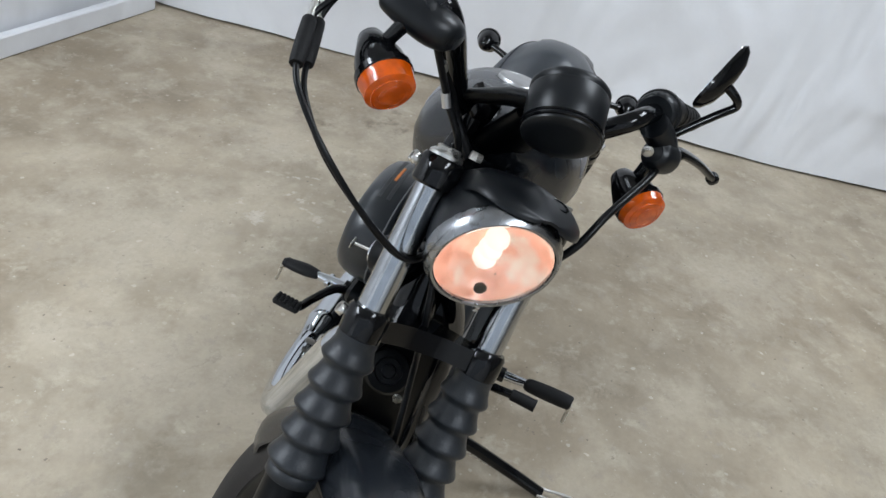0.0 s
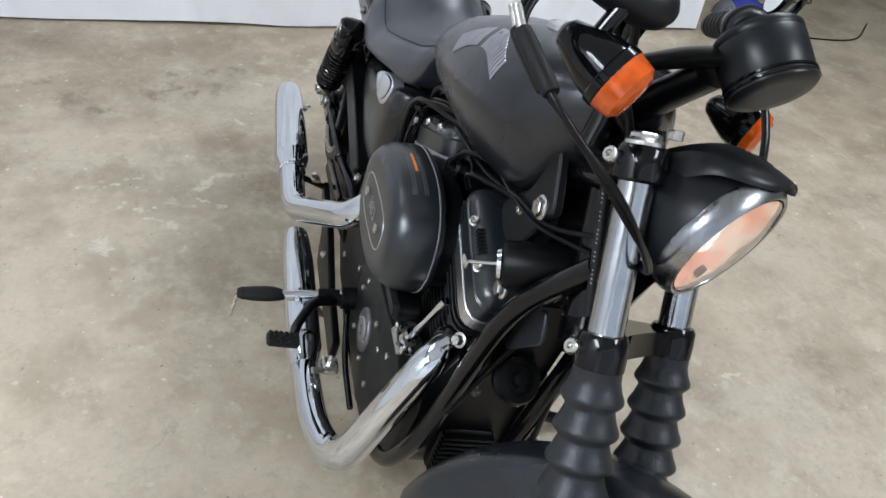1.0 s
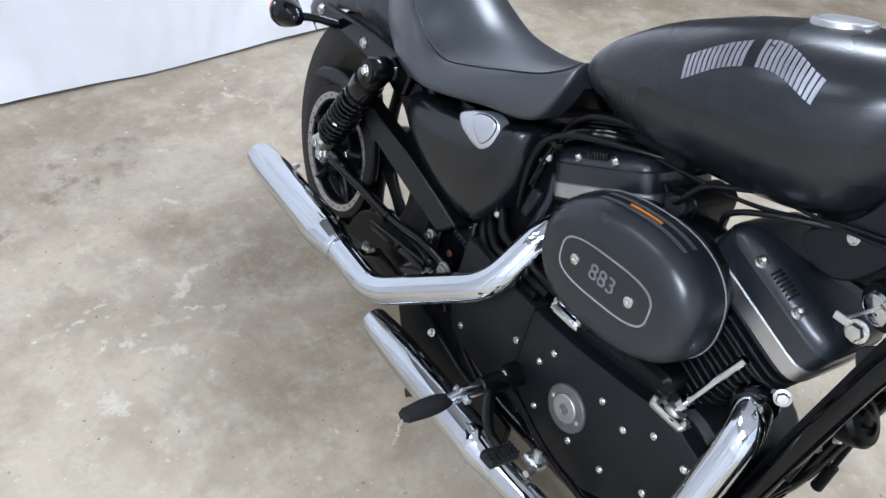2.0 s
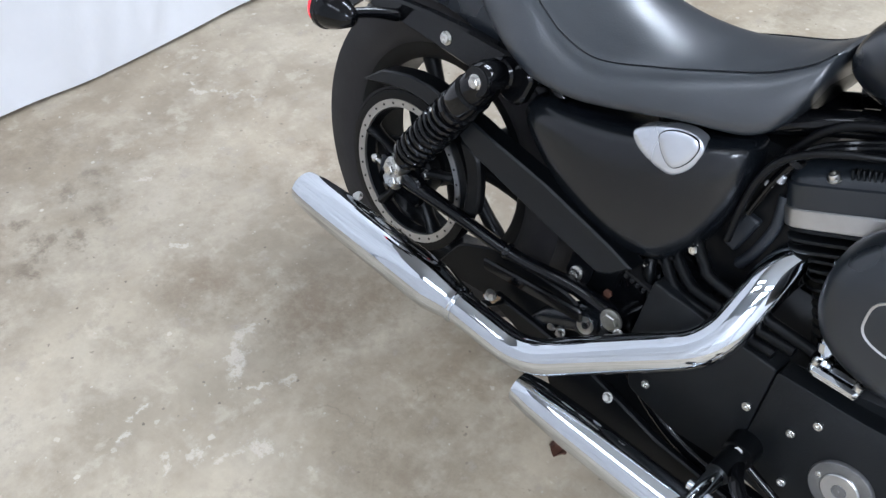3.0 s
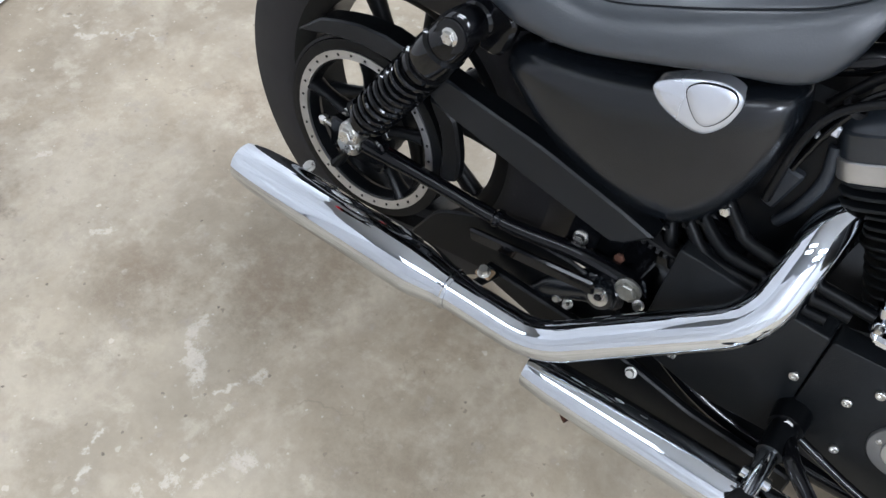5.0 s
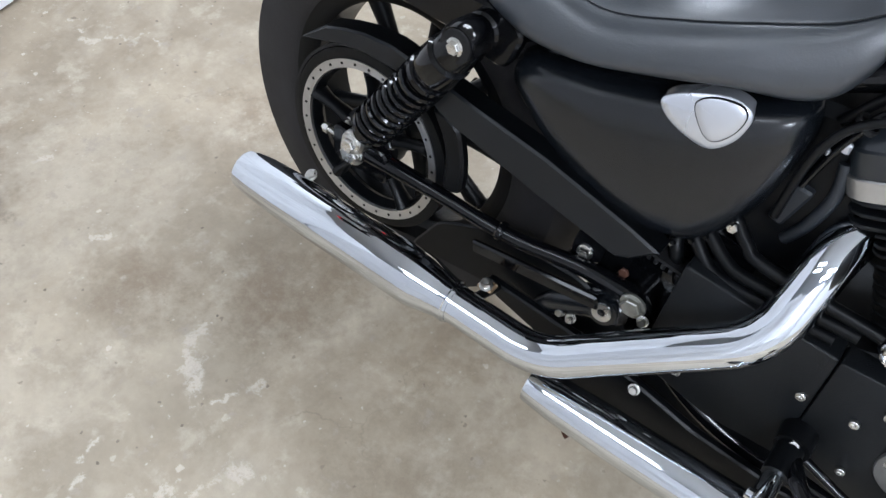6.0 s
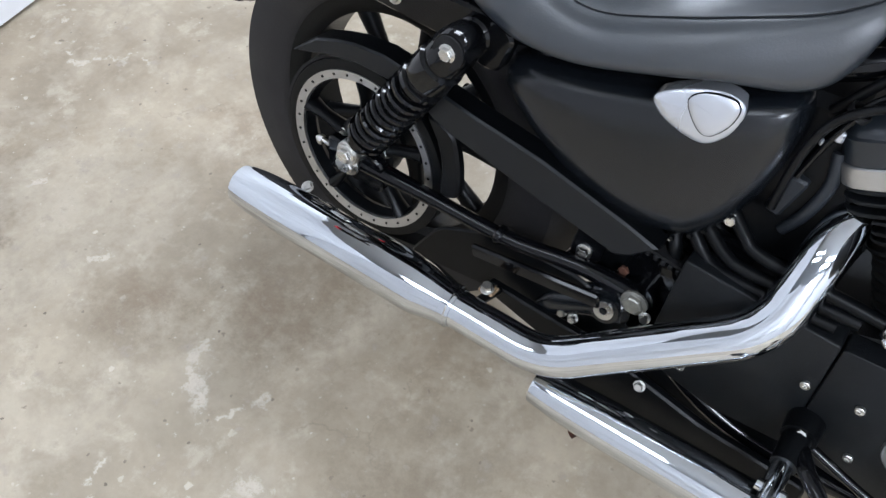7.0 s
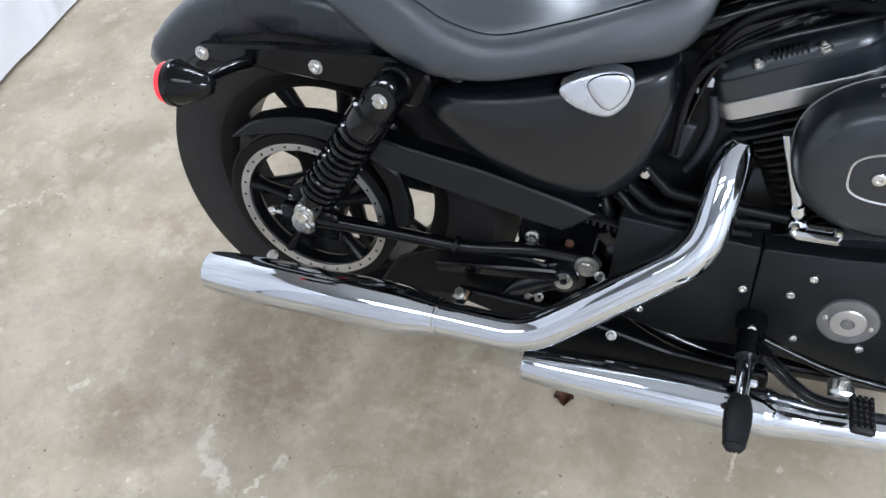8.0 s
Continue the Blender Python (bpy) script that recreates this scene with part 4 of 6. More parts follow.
for sign in (-1, 1):
    m = vframe(sign)
    barrel = part("cylinder", slabz(rrect(0.052, 0.052, 0.045), 0.16, 0.405, m), WRINKLE, bike, "black finned engine cylinder")
    for k in range(17):
        z = 0.175 + 0.0135 * k
        grow = (0.024 if k > 13 else 0.011 if k > 11 else 0.006 if k > 9 else 0.0)
        part("fin", slabz(rrect(0.066 + grow, 0.070 + grow * 0.6, 0.035), z, z + 0.0045, m, 0.001), WRINKLE, barrel)
    off = (-0.010 * sign, 0.0)
    # Lighter black than the barrel: light on its upward faces is in the colour.
    head = part("rocker_box", slabz(rrect(0.103, 0.080, 0.035), 0.4065, 0.452, m, 0.003, off), MATTE, bike, "black wrinkle-coated rocker box with a bright band")
    part("bright_band", slabz(rrect(0.1055, 0.0825, 0.036), 0.395, 0.420, m, 0.0015, off), ALU, head, "machined aluminium band")
    rings = []
    poly = np.array(rrect(0.101, 0.078, 0.035)) + np.array(off)
    for d, z in ((0.0, 0.450), (0.001, 0.456), (0.006, 0.464), (0.016, 0.471), (0.03, 0.474)):
        rings.append([m @ Vector((p[0], p[1], z)) for p in (inset(poly, d) if d else np.array(poly))])
    top = part("rocker_cover", loft(rings), MATTE, head, "", 60)
    for u in (off[0] - 0.038, off[0] + 0.037):
        for side in (-1, 1):
            part("rocker_bolt", hexbolt(m @ Vector((u, side * 0.0735, 0.459)), m.to_3x3() @ Vector((0, side * 0.45, 1)), 0.0064, 0.009, washer=True, socket=True), STEEL, top)
    for k in range(7):
        part("cooling_rib", box(0, -0.0700, 0.4660, 0.0026, 0.012, 0.012, 0.0008, m @ Matrix.Translation((off[0] - 0.018 + 0.006 * k, 0, 0))), WRINKLE, head)
    # pushrod tube and its foot
    foot = Vector((0.734, -0.098, 0.446)) if sign < 0 else m @ Vector((0.044, -0.104, 0.232))
    tip = Vector((0.697, -0.088, 0.572)) if sign < 0 else m @ Vector((0.039, -0.090, 0.370))
    bx = foot.x + (0.022 if sign < 0 else 0.0)
    rod = part("pushrod_tube", tube([foot, tip], 0.0085 if sign < 0 else 0.0062, 16, 2), CHROME, bike, "chrome pushrod tube")
    part("collar", [lathe([(0.012, 0), (0.012, 0.012)], foot.lerp(tip, 0.11), tip - foot, 18)], CHROME, rod)
    block = []
    for dx, dy, w, d in ((0.0, -0.020, 0.062, 0.011), (-0.027, -0.006, 0.011, 0.034), (0.002, -0.002, 0.050, 0.010)):
        block.append(box(bx + dx, -0.100 + dy, foot.z - 0.004, w, d, 0.012, 0.004))
    block.append(lathe([(0.016, 0.0), (0.0155, 0.010), (0.0125, 0.014)], (foot.x, foot.y, foot.z - 0.006), tip - foot, 20))
    block.append(box(bx + 0.003, -0.110, foot.z - 0.008, 0.056, 0.024, 0.010, 0.002))
    part("tappet_block", block, CHROME if sign < 0 else ZINC, rod, "bright cast tappet block with a hollow middle")
    for u in (-0.027, 0.027):
        part("block_screw", lathe([(0.0055, 0), (0.0055, 0.010), (0.003, 0.012)], (bx + u, -0.116, foot.z - 0.002), (0, 0, 1), 12), STEEL, rod)

# ---- air cleaner ----
tilt = radians(5)
AC = oval(0.845, 0.5855, 0.145, 0.0995, 64, 2.35, tilt)
cleaner = part("air_cleaner", pillow(AC, [(0.006, -0.104), (0.001, -0.107), (0.0, -0.112), (0.0, -0.136), (0.003, -0.156), (0.010, -0.171), (0.021, -0.180), (0.034, -0.183), (0.052, -0.1832)]), MATTE, bike, "satin black oval air cleaner cover", 60)
face = oval(0.845, 0.586, 0.086, 0.036, 48, 3.2, radians(2))
part("insert_rim", pillow(face, [(0.0, -0.178), (0.0, -0.1838), (0.0005, -0.1846), (0.0012, -0.1842)]), ALU, cleaner, "thin bright outline of the insert")
insert = part("insert", pillow(inset(face, 0.0010), [(0.0, -0.178), (0.0, -0.1836), (0.002, -0.1842), (0.006, -0.1844)]), MATTE, cleaner, "black oval insert with raised figures")
for x, z in ((0.792, 0.585), (0.897, 0.587)):
    part("cover_screw", hexbolt((x, -0.1840, z), RIGHT, 0.0078, 0.005, washer=False, socket=True), STEEL, insert)
part("rim_bead", loft([[Vector((p[0], y, p[1])) for p in (inset(AC, d) if d else AC)] for d, y in ((0.0005, -0.1135), (-0.0012, -0.1145), (-0.0012, -0.1160), (0.0005, -0.1170))], cap=False), FIGURE, cleaner)
part("backing_plate", plate(inset(AC, 0.012), -0.070, -0.106, 0.004), PLASTIC, cleaner, "black backing plate")


def ac_strip(offset, u0, u1, width, mat, name):
    """A thin strip that runs over the top of the cleaner's shell."""
    n = 64
    ks = [k for k in range(n) if u0 <= k <= u1]
    ring0, ring1 = inset(AC, ac_inset(offset)), inset(AC, ac_inset(offset - width))
    a = [Vector((ring0[k][0], offset, ring0[k][1])) for k in ks]
    b = [Vector((ring1[k][0], offset - width, ring1[k][1])) for k in ks]
    lift = Vector((0, -0.0006, 0.0009))
    rings = [[p, q, q + lift, p + lift] for p, q in zip(a, b)]
    part(name, loft(rings), mat, cleaner)


def ac_inset(y):
    return float(np.interp(-y, [0.104, 0.107, 0.112, 0.136, 0.156, 0.171, 0.180], [0.006, 0.001, 0.0, 0.0, 0.003, 0.010, 0.021]))


ac_strip(-0.142, 14, 17, 0.0045, ORANGE_STRIPE, "orange_stripe")
for y in (-0.1325, -0.1350, -0.1375, -0.1495, -0.1520, -0.1545):
    ac_strip(y, 10, 20, 0.0007, FIGURE, "fine_line")
part("intake_snout", box(0.93, -0.115, 0.482, 0.085, 0.05, 0.032, 0.008), PLASTIC, cleaner)


def figures(text, size, m, mat, parent, name, depth=0.0012):
    curve = bpy.data.curves.new(name, "FONT")
    curve.body, curve.size, curve.extrude, curve.align_x, curve.align_y = text, size, depth, "CENTER", "CENTER"
    ob = bpy.data.objects.new(name, curve)
    scene.collection.objects.link(ob)
    me = bpy.data.meshes.new_from_object(ob)
    bpy.data.objects.remove(ob)
    me.name = name
    me.transform(m)
    me.materials.clear()
    me.materials.append(mat)
    o = new(name, me)
    o.parent = parent
    return o


figures("883", 0.034, Matrix(((1, 0, 0, 0.8445), (0, 0, -1, -0.1843), (0, 1, 0, 0.586), (0, 0, 0, 1))), FIGURE, insert, "figures")

# ---- exhausts ----
UP = filleted([(0.652, -0.036, 0.540), (0.636, -0.086, 0.510), (0.622, -0.155, 0.412), (0.398, -0.226, 0.258), (0.250, -0.226, 0.262)], 0.045)
upper = part("rear_exhaust", tube(UP, 0.0275, 28, smooth=False), CHROME, bike, "chrome exhaust pipe of the rear cylinder", 60)
muf = [(0.262, 0.0288), (0.258, 0.0295), (0.250, 0.0300), (0.205, 0.0395), (0.188, 0.0408), (-0.06, 0.0392), (-0.120, 0.0365), (-0.149, 0.0335), (-0.155, 0.0322), (-0.147, 0.0300), (-0.04, 0.0280)]
way = Vector((0.262, -0.226, 0.262)) - Vector((-0.166, -0.218, 0.2555))
way.normalize()
base_p = Vector((0.262, -0.226, 0.262))
part("muffler", lathe([(r, 0.262 - x) for x, r in muf], base_p, -way, 40), CHROME, upper, "chrome tapered muffler", 50)
part("muffler_clamp", ring_lathe([(0.0285, 0.004), (0.0315, 0.006), (0.0315, 0.016), (0.0285, 0.018)], base_p, -way, 32), CHROME, upper)
part("muffler_stud", [tube([(-0.058, -0.185, 0.257), (-0.058, -0.175, 0.277)], 0.0055, 10, 2), hexbolt((-0.058, -0.175, 0.274), (0, -0.5, 1), 0.0075, 0.006)], STEEL, upper)
LOW = filleted([(1.036, -0.045, 0.515), (1.074, -0.098, 0.490), (1.066, -0.176, 0.232), (0.955, -0.200, 0.190), (0.805, -0.207, 0.184)], 0.065)
lower = part("front_exhaust", tube(LOW, 0.0265, 28, smooth=False), CHROME, bike, "chrome exhaust pipe of the front cylinder", 60)
p0 = Vector((0.812, -0.207, 0.184))
p1 = Vector((0.388, -0.204, 0.176))
part("muffler", lathe([(0.0268, 0.0), (0.0272, 0.003), (0.0272, 0.006), (0.0335, 0.056), (0.0352, 0.058), (0.0352, 0.075), (0.0338, 0.32), (0.0312, 0.385), (0.0278, 0.420), (0.0268, 0.424), (0.0250, 0.415), (0.0245, 0.30)], p0, p1 - p0, 40), CHROME, lower, "chrome tapered muffler", 50)
part("port_flange", lathe([(0.031, 0), (0.033, 0.004), (0.031, 0.010)], (1.050, -0.064, 0.506), (0.62, -0.75, -0.25), 24), GLOSS, lower, "black exhaust flange")
part("port_nut", hexbolt((1.082, -0.072, 0.545), (0.4, -0.8, 0.3), 0.0085, 0.012), STEEL, lower)
part("exhaust_bracket", [plate(rounded([(0.26, 0.255), (0.44, 0.245), (0.60, 0.205), (0.745, 0.196), (0.745, 0.150), (0.42, 0.134), (0.38, 0.200), (0.26, 0.235)], 0.01), -0.135, -0.150, 0.003), tube([(0.28, -0.15, 0.25), (0.275, -0.215, 0.268)], 0.007, 10, 2)], PLASTIC, bike, "black bracket that carries the mufflers")
part("bracket_clamp", [box(0.275, -0.170, 0.264, 0.024, 0.020, 0.006, 0.002)], BRASS, bike, "rusty bracket above the muffler")
part("clamp_bolt", hexbolt((0.275, -0.174, 0.268), (0, -0.3, 1), 0.0075, 0.012, washer=True), STEEL, bike)
part("bracket_bolt", hexbolt((0.512, -0.160, 0.229), (0, -1, 0.4), 0.0062, 0.007), STEEL, bike)
part("guide_ring", [ring_lathe([(0.009, 0), (0.0205, 0), (0.0215, 0.011), (0.0205, 0.024), (0.009, 0.024)], (0.429, -0.112, 0.297), (0.05, -1, 0.1), 28)], SATIN, bike, "satin black rubber-lined mounting ring")
part("ring_core", [ring_lathe([(0.006, 0.018), (0.0140, 0.018), (0.0140, 0.0262), (0.006, 0.0262)], (0.429, -0.112, 0.297), (0.05, -1, 0.1), 20)], STEEL, bike)
part("mount_bracket", [tube([(0.432, -0.112, 0.297), (0.40, -0.114, 0.284), (0.365, -0.12, 0.262), (0.34, -0.125, 0.235)], [0.026, 0.024, 0.020, 0.015], 16, 16), box(0.430, -0.118, 0.294, 0.062, 0.018, 0.046, 0.010)], SATIN, bike, "satin black cast bracket beside the swingarm pivot")
for x, y, z in ((0.374, -0.132, 0.255), (0.391, -0.132, 0.253), (0.483, -0.132, 0.319)):
    part("bracket_bolt", hexbolt((x, y, z), (0.1, -1, 0.35), 0.0058, 0.010), STEEL, bike)
part("lower_belt_guard", plate(rounded([(0.10, 0.195), (0.15, 0.275), (0.24, 0.316), (0.385, 0.318), (0.44, 0.290), (0.50, 0.25), (0.42, 0.228), (0.26, 0.212)], 0.02), -0.114, -0.122, 0.003), PLASTIC, bike, "black guard under the drive belt")
part("pivot_plate", plate(rounded([(0.40, 0.25), (0.56, 0.235), (0.57, 0.45), (0.47, 0.46), (0.42, 0.38)], 0.02), -0.055, -0.070, 0.004), GLOSS, bike, "gloss black plate that carries the swingarm pivot")
part("frame_plate", plate(rounded([(0.37, 0.255), (0.52, 0.262), (0.70, 0.245), (0.72, 0.165), (0.50, 0.168), (0.40, 0.205)], 0.015), -0.098, -0.110, 0.003), PLASTIC, bike, "black plate under the sprocket cover")
part("guard_bolt", hexbolt((0.372, -0.100, 0.346), RIGHT, 0.0085, 0.009), STEEL, bike)
part("rusty_bolt", hexbolt((0.428, -0.088, 0.338), RIGHT, 0.0075, 0.006, washer=False), LEAF, bike, "rusty bolt head")
part("guard_bracket", plate(rounded([(0.35, 0.335), (0.395, 0.335), (0.40, 0.40), (0.36, 0.41)], 0.008), -0.090, -0.100, 0.002), GLOSS, bike)

# ---- rider controls on the right ----
rest = part("footrest", [tube([(0.705, -0.125, 0.279), (0.703, -0.195, 0.272)], [0.017, 0.016], 16, 2), tube([(0.705, -0.105, 0.281), (0.705, -0.150, 0.277)], [0.024, 0.0215], 24, 2)], PLASTIC, bike, "folding footrest with a black rubber pad")
part("clevis", [tube([(0.703, -0.188, 0.272), (0.702, -0.225, 0.268), (0.7015, -0.262, 0.2645)], [0.0125, 0.0125, 0.0090], 16, 8), lathe([(0.0075, -0.017), (0.0075, 0.017), (0.005, 0.019)], (0.702, -0.232, 0.267), (1, 0, 0), 14)], CHROME, rest, "chrome folding clevis")
part("rubber_pad", tube([(0.7015, -0.256, 0.2655), (0.7012, -0.262, 0.2650), (0.7005, -0.285, 0.2630), (0.700, -0.315, 0.2590), (0.6995, -0.338, 0.2565), (0.6995, -0.345, 0.256)], [0.0095, 0.0135, 0.0182, 0.0172, 0.0135, 0.0095], 20, 24, flat=0.62), RUBBER, rest, "smooth flattened black rubber pad")
part("pad_end", tube([(0.6995, -0.333, 0.2570), (0.6995, -0.337, 0.2566)], [0.0150, 0.0150], 18, 2, flat=0.66), RUBBER, rest)
part("feeler", tube([(0.701, -0.343, 0.254), (0.702, -0.349, 0.200)], [0.0040, 0.0035], 10, 2), STEEL, rest, "bare metal feeler peg")
part("pivot_screw", hexbolt((0.705, -0.150, 0.286), (0, -0.8, 0.5), 0.0075, 0.008), STEEL, rest)
pedal = part("brake_pedal", tube([(0.712, -0.165, 0.275), (0.735, -0.205, 0.283), (0.780, -0.235, 0.268), (0.815, -0.245, 0.268), (0.842, -0.250, 0.278)], [0.012, 0.010, 0.009, 0.009, 0.008], 12, 26), GLOSS, bike, "gloss black brake pedal with a ribbed pad")
part("pedal_pad", box(0.845, -0.268, 0.285, 0.030, 0.058, 0.014, 0.004), RUBBER, pedal)
for k in range(6):
    for u in range(4):
        part("pad_stud", box(0.8345 + 0.007 * u, -0.2905 + 0.0092 * k, 0.2925, 0.0048, 0.0066, 0.005, 0.001), RUBBER, pedal)
part("pedal_rod", tube([(0.712, -0.135, 0.262), (0.82, -0.140, 0.225), (0.92, -0.135, 0.205)], 0.006, 10, 12), GLOSS, pedal)
part("switch_block", [box(0.836, -0.170, 0.222, 0.034, 0.030, 0.018, 0.004), lathe([(0.007, 0), (0.007, 0.014), (0.004, 0.016)], (0.836, -0.170, 0.230), (0, 0, 1), 6), lathe([(0.006, 0), (0.006, 0.020)], (0.850, -0.185, 0.224), (0.2, -1, 0.1), 8)], STEEL, bike, "dull metal brake fitting")

# ---- controls on the left ----
lrest = part("footrest", [tube([(0.755, 0.12, 0.29), (0.757, 0.20, 0.30)], 0.016, 14, 2), box(0.755, 0.13, 0.285, 0.05, 0.05, 0.05, 0.008)], GLOSS, bike, "folding footrest with a black rubber pad")
part("clevis", tube([(0.757, 0.195, 0.300), (0.762, 0.250, 0.312)], [0.011, 0.009], 12, 2), CHROME, lrest)
part("rubber_pad", tube([(0.762, 0.245, 0.311), (0.764, 0.255, 0.313), (0.770, 0.300, 0.322), (0.776, 0.338, 0.330), (0.777, 0.345, 0.331)], [0.010, 0.0145, 0.0165, 0.0155, 0.011], 16, 20), RUBBER, lrest)
part("feeler", tube([(0.776, 0.343, 0.328), (0.777, 0.349, 0.275)], 0.004, 8, 2), STEEL, lrest)
shifter = part("shift_lever", tube([(0.78, 0.14, 0.29), (0.81, 0.165, 0.305), (0.828, 0.190, 0.322), (0.830, 0.225, 0.328)], 0.009, 12, 20), GLOSS, bike, "black gear lever with a rubber peg")
part("shift_peg", tube([(0.830, 0.222, 0.328), (0.834, 0.275, 0.332)], [0.012, 0.013], 14, 2), RUBBER, shifter)
part("primary_cover", pillow(smooth_loop(np.array([(0.50, 0.30), (0.55, 0.23), (0.75, 0.205), (0.98, 0.20), (1.06, 0.27), (1.05, 0.38), (0.95, 0.43), (0.70, 0.43), (0.55, 0.40)]), 48), [(0.0, 0.09), (0.0, 0.135), (0.008, 0.150), (0.02, 0.157), (0.04, 0.16)]), WRINKLE, bike, "black primary chain cover", 60)
def side_stand():
    foot = Vector((0.801, 0.392, 0.0818))
    s = part("side_stand", [tube([(0.885, 0.085, 0.205), (0.840, 0.190, 0.156), (0.806, 0.300, 0.104), foot], [0.014, 0.0135, 0.0135, 0.0125], 14, 20)], GLOSS, bike, "black side stand swung out to the floor")
    loop = [(0.812, 0.385, 0.083), (0.811, 0.420, 0.087), (0.809, 0.455, 0.093), (0.802, 0.470, 0.0955), (0.790, 0.470, 0.0955), (0.784, 0.455, 0.093), (0.786, 0.420, 0.087), (0.790, 0.385, 0.083)]
    part("stand_foot", tube(loop, 0.0036, 8, 50), STEEL, s, "bare steel loop at the stand's foot")
    part("stand_spring", tube([(0.862, 0.14, 0.165), (0.815, 0.265, 0.108)], 0.0075, 10, 2), STEEL, s)


side_stand()
part("frame_tube", tube([(0.52, 0.10, 0.20), (0.90, 0.10, 0.19)], 0.02, 12, 2), GLOSS, bike)

# ---- frame, between wheels ----
RAIL = filleted([(1.235, -0.030, 0.815), (1.165, -0.066, 0.690), (1.098, -0.078, 0.330), (1.02, -0.090, 0.175), (0.62, -0.105, 0.175), (0.47, -0.095, 0.27)], 0.09)
for side in (-1, 1):
    g = tube(RAIL, 0.0150, 16, smooth=False)
    part("frame_rail", g if side < 0 else mirrored(g), GLOSS, bike, "gloss black frame tube")
    g = tube(filleted([(1.19, -0.02, 0.90), (0.95, -0.022, 0.790), (0.66, -0.035, 0.72), (0.50, -0.055, 0.655), (0.25, -0.090, 0.62), (0.20, -0.090, 0.60)], 0.10), 0.0165, 14, smooth=False)
    part("top_rail", g if side < 0 else mirrored(g), GLOSS, bike)
    g = tube(filleted([(0.24, -0.070, 0.60), (0.40, -0.055, 0.42), (0.47, -0.055, 0.30)], 0.06), 0.016, 14, smooth=False)
    part("rear_downtube", g if side < 0 else mirrored(g), GLOSS, bike)
part("backbone", tube([(1.17, 0, 0.93), (0.62, 0, 0.74)], 0.026, 16, 2), GLOSS, bike)
part("steering_head", tube([stem(0.815), stem(1.02)], 0.030, 24, 2), GLOSS, bike, "gloss black steering head")
BRACKET = [(1.087, 0.873), (1.118, 0.837), (1.133, 0.811), (1.119, 0.793), (1.106, 0.759), (1.081, 0.721), (1.053, 0.706), (1.020, 0.712), (1.000, 0.735), (1.028, 0.768), (1.053, 0.795), (1.070, 0.838)]
GUSSET = [(1.111, 0.641), (1.191, 0.709), (1.214, 0.672), (1.140, 0.589)]
part("gusset_bolt", hexbolt((1.107, -0.054, 0.802), RIGHT, 0.012, 0.010), STEEL, bike)
bracket = part("engine_bracket", plate(smooth_loop(np.array(BRACKET), 60), -0.040, -0.054, 0.003), WRINKLE, bike, "black wrinkle-coated engine mounting bracket")
part("bracket_bolt", hexbolt((1.056, -0.054, 0.763), RIGHT, 0.006, 0.006), STEEL, bracket)
part("frame_gusset", plate(rounded(GUSSET, 0.012), -0.030, -0.036, 0.002), GAITER, bike, "black gusset plate between frame tube and neck")
part("tube_label", box(1.126, -0.0835, 0.491, 0.012, 0.002, 0.022, 0.0006, Matrix.Translation((1.126, 0, 0.491)) @ Matrix.Rotation(radians(10), 4, "Y") @ Matrix.Translation((-1.126, 0, -0.491))), LETTER, bike, "small silver plate on the frame tube")
key = part("ignition_switch", lathe([(0.030, 0.0), (0.031, 0.004), (0.031, 0.075), (0.028, 0.080)], (1.15, -0.010, 0.745), (-0.28, -0.95, -0.28), 26), PLASTIC, bike, "black ignition switch with a key in it")
kp, kw = Vector((1.15, -0.010, 0.745)), Vector((-0.28, -0.95, -0.28)).normalized()
part("switch_ring", lathe([(0.019, 0.0), (0.021, 0.003), (0.019, 0.008), (0.013, 0.010)], kp + kw * 0.080, kw, 24), CHROME, key)
part("key", [tube([kp + kw * 0.088, kp + kw * 0.125], 0.0022, 8, 2), box(*(kp + kw * 0.128), 0.020, 0.003, 0.010, 0.001)], STEEL, key, "bare metal key")
part("mount_bolt", hexbolt((1.113, -0.060, 0.673), RIGHT, 0.011, 0.012), STEEL, bike)
# Added black panel that closes the dark gap between the downtubes.
part("downtube_filler", loft([[Vector((x - 0.010, -w, z)), Vector((x - 0.010, w, z)), Vector((x - 0.022, w, z)), Vector((x - 0.022, -w, z))] for x, z, w in ((1.160, 0.680, 0.050), (1.130, 0.520, 0.060), (1.100, 0.340, 0.066), (1.060, 0.235, 0.070))]), PLASTIC, bike, "black filler panel added between the frame's downtubes")
horn = part("horn", lathe([(0.026, -0.03), (0.035, -0.012), (0.037, 0.0), (0.033, 0.007), (0.022, 0.009), (0.020, 0.004), (0.012, 0.004), (0.010, 0.010), (0.001, 0.011)], (1.150, 0.000, 0.545), (0.72, 0.06, 0.69), 32), PLASTIC, bike, "round black horn behind the forks")
part("horn_bolt", hexbolt((1.135, -0.045, 0.500), (0.9, -0.3, 0.2), 0.006, 0.008), STEEL, horn)
part("horn_bolt", hexbolt((1.130, 0.030, 0.480), (0.9, -0.1, 0.2), 0.006, 0.008), STEEL, horn)
reg = part("regulator", box(1.085, 0, 0.32, 0.030, 0.09, 0.10, 0.006), PLASTIC, bike, "finned black regulator in front of the engine")
for k in range(9):
    part("regulator_fin", box(1.103, 0, 0.275 + 0.011 * k, 0.018, 0.085, 0.004, 0.001), PLASTIC, reg)
part("oil_filter", lathe([(0.034, 0.0), (0.038, 0.006), (0.038, 0.075), (0.030, 0.082)], (1.10, -0.01, 0.26), (1, 0, -0.15), 28), GLOSS, bike, "black oil filter")

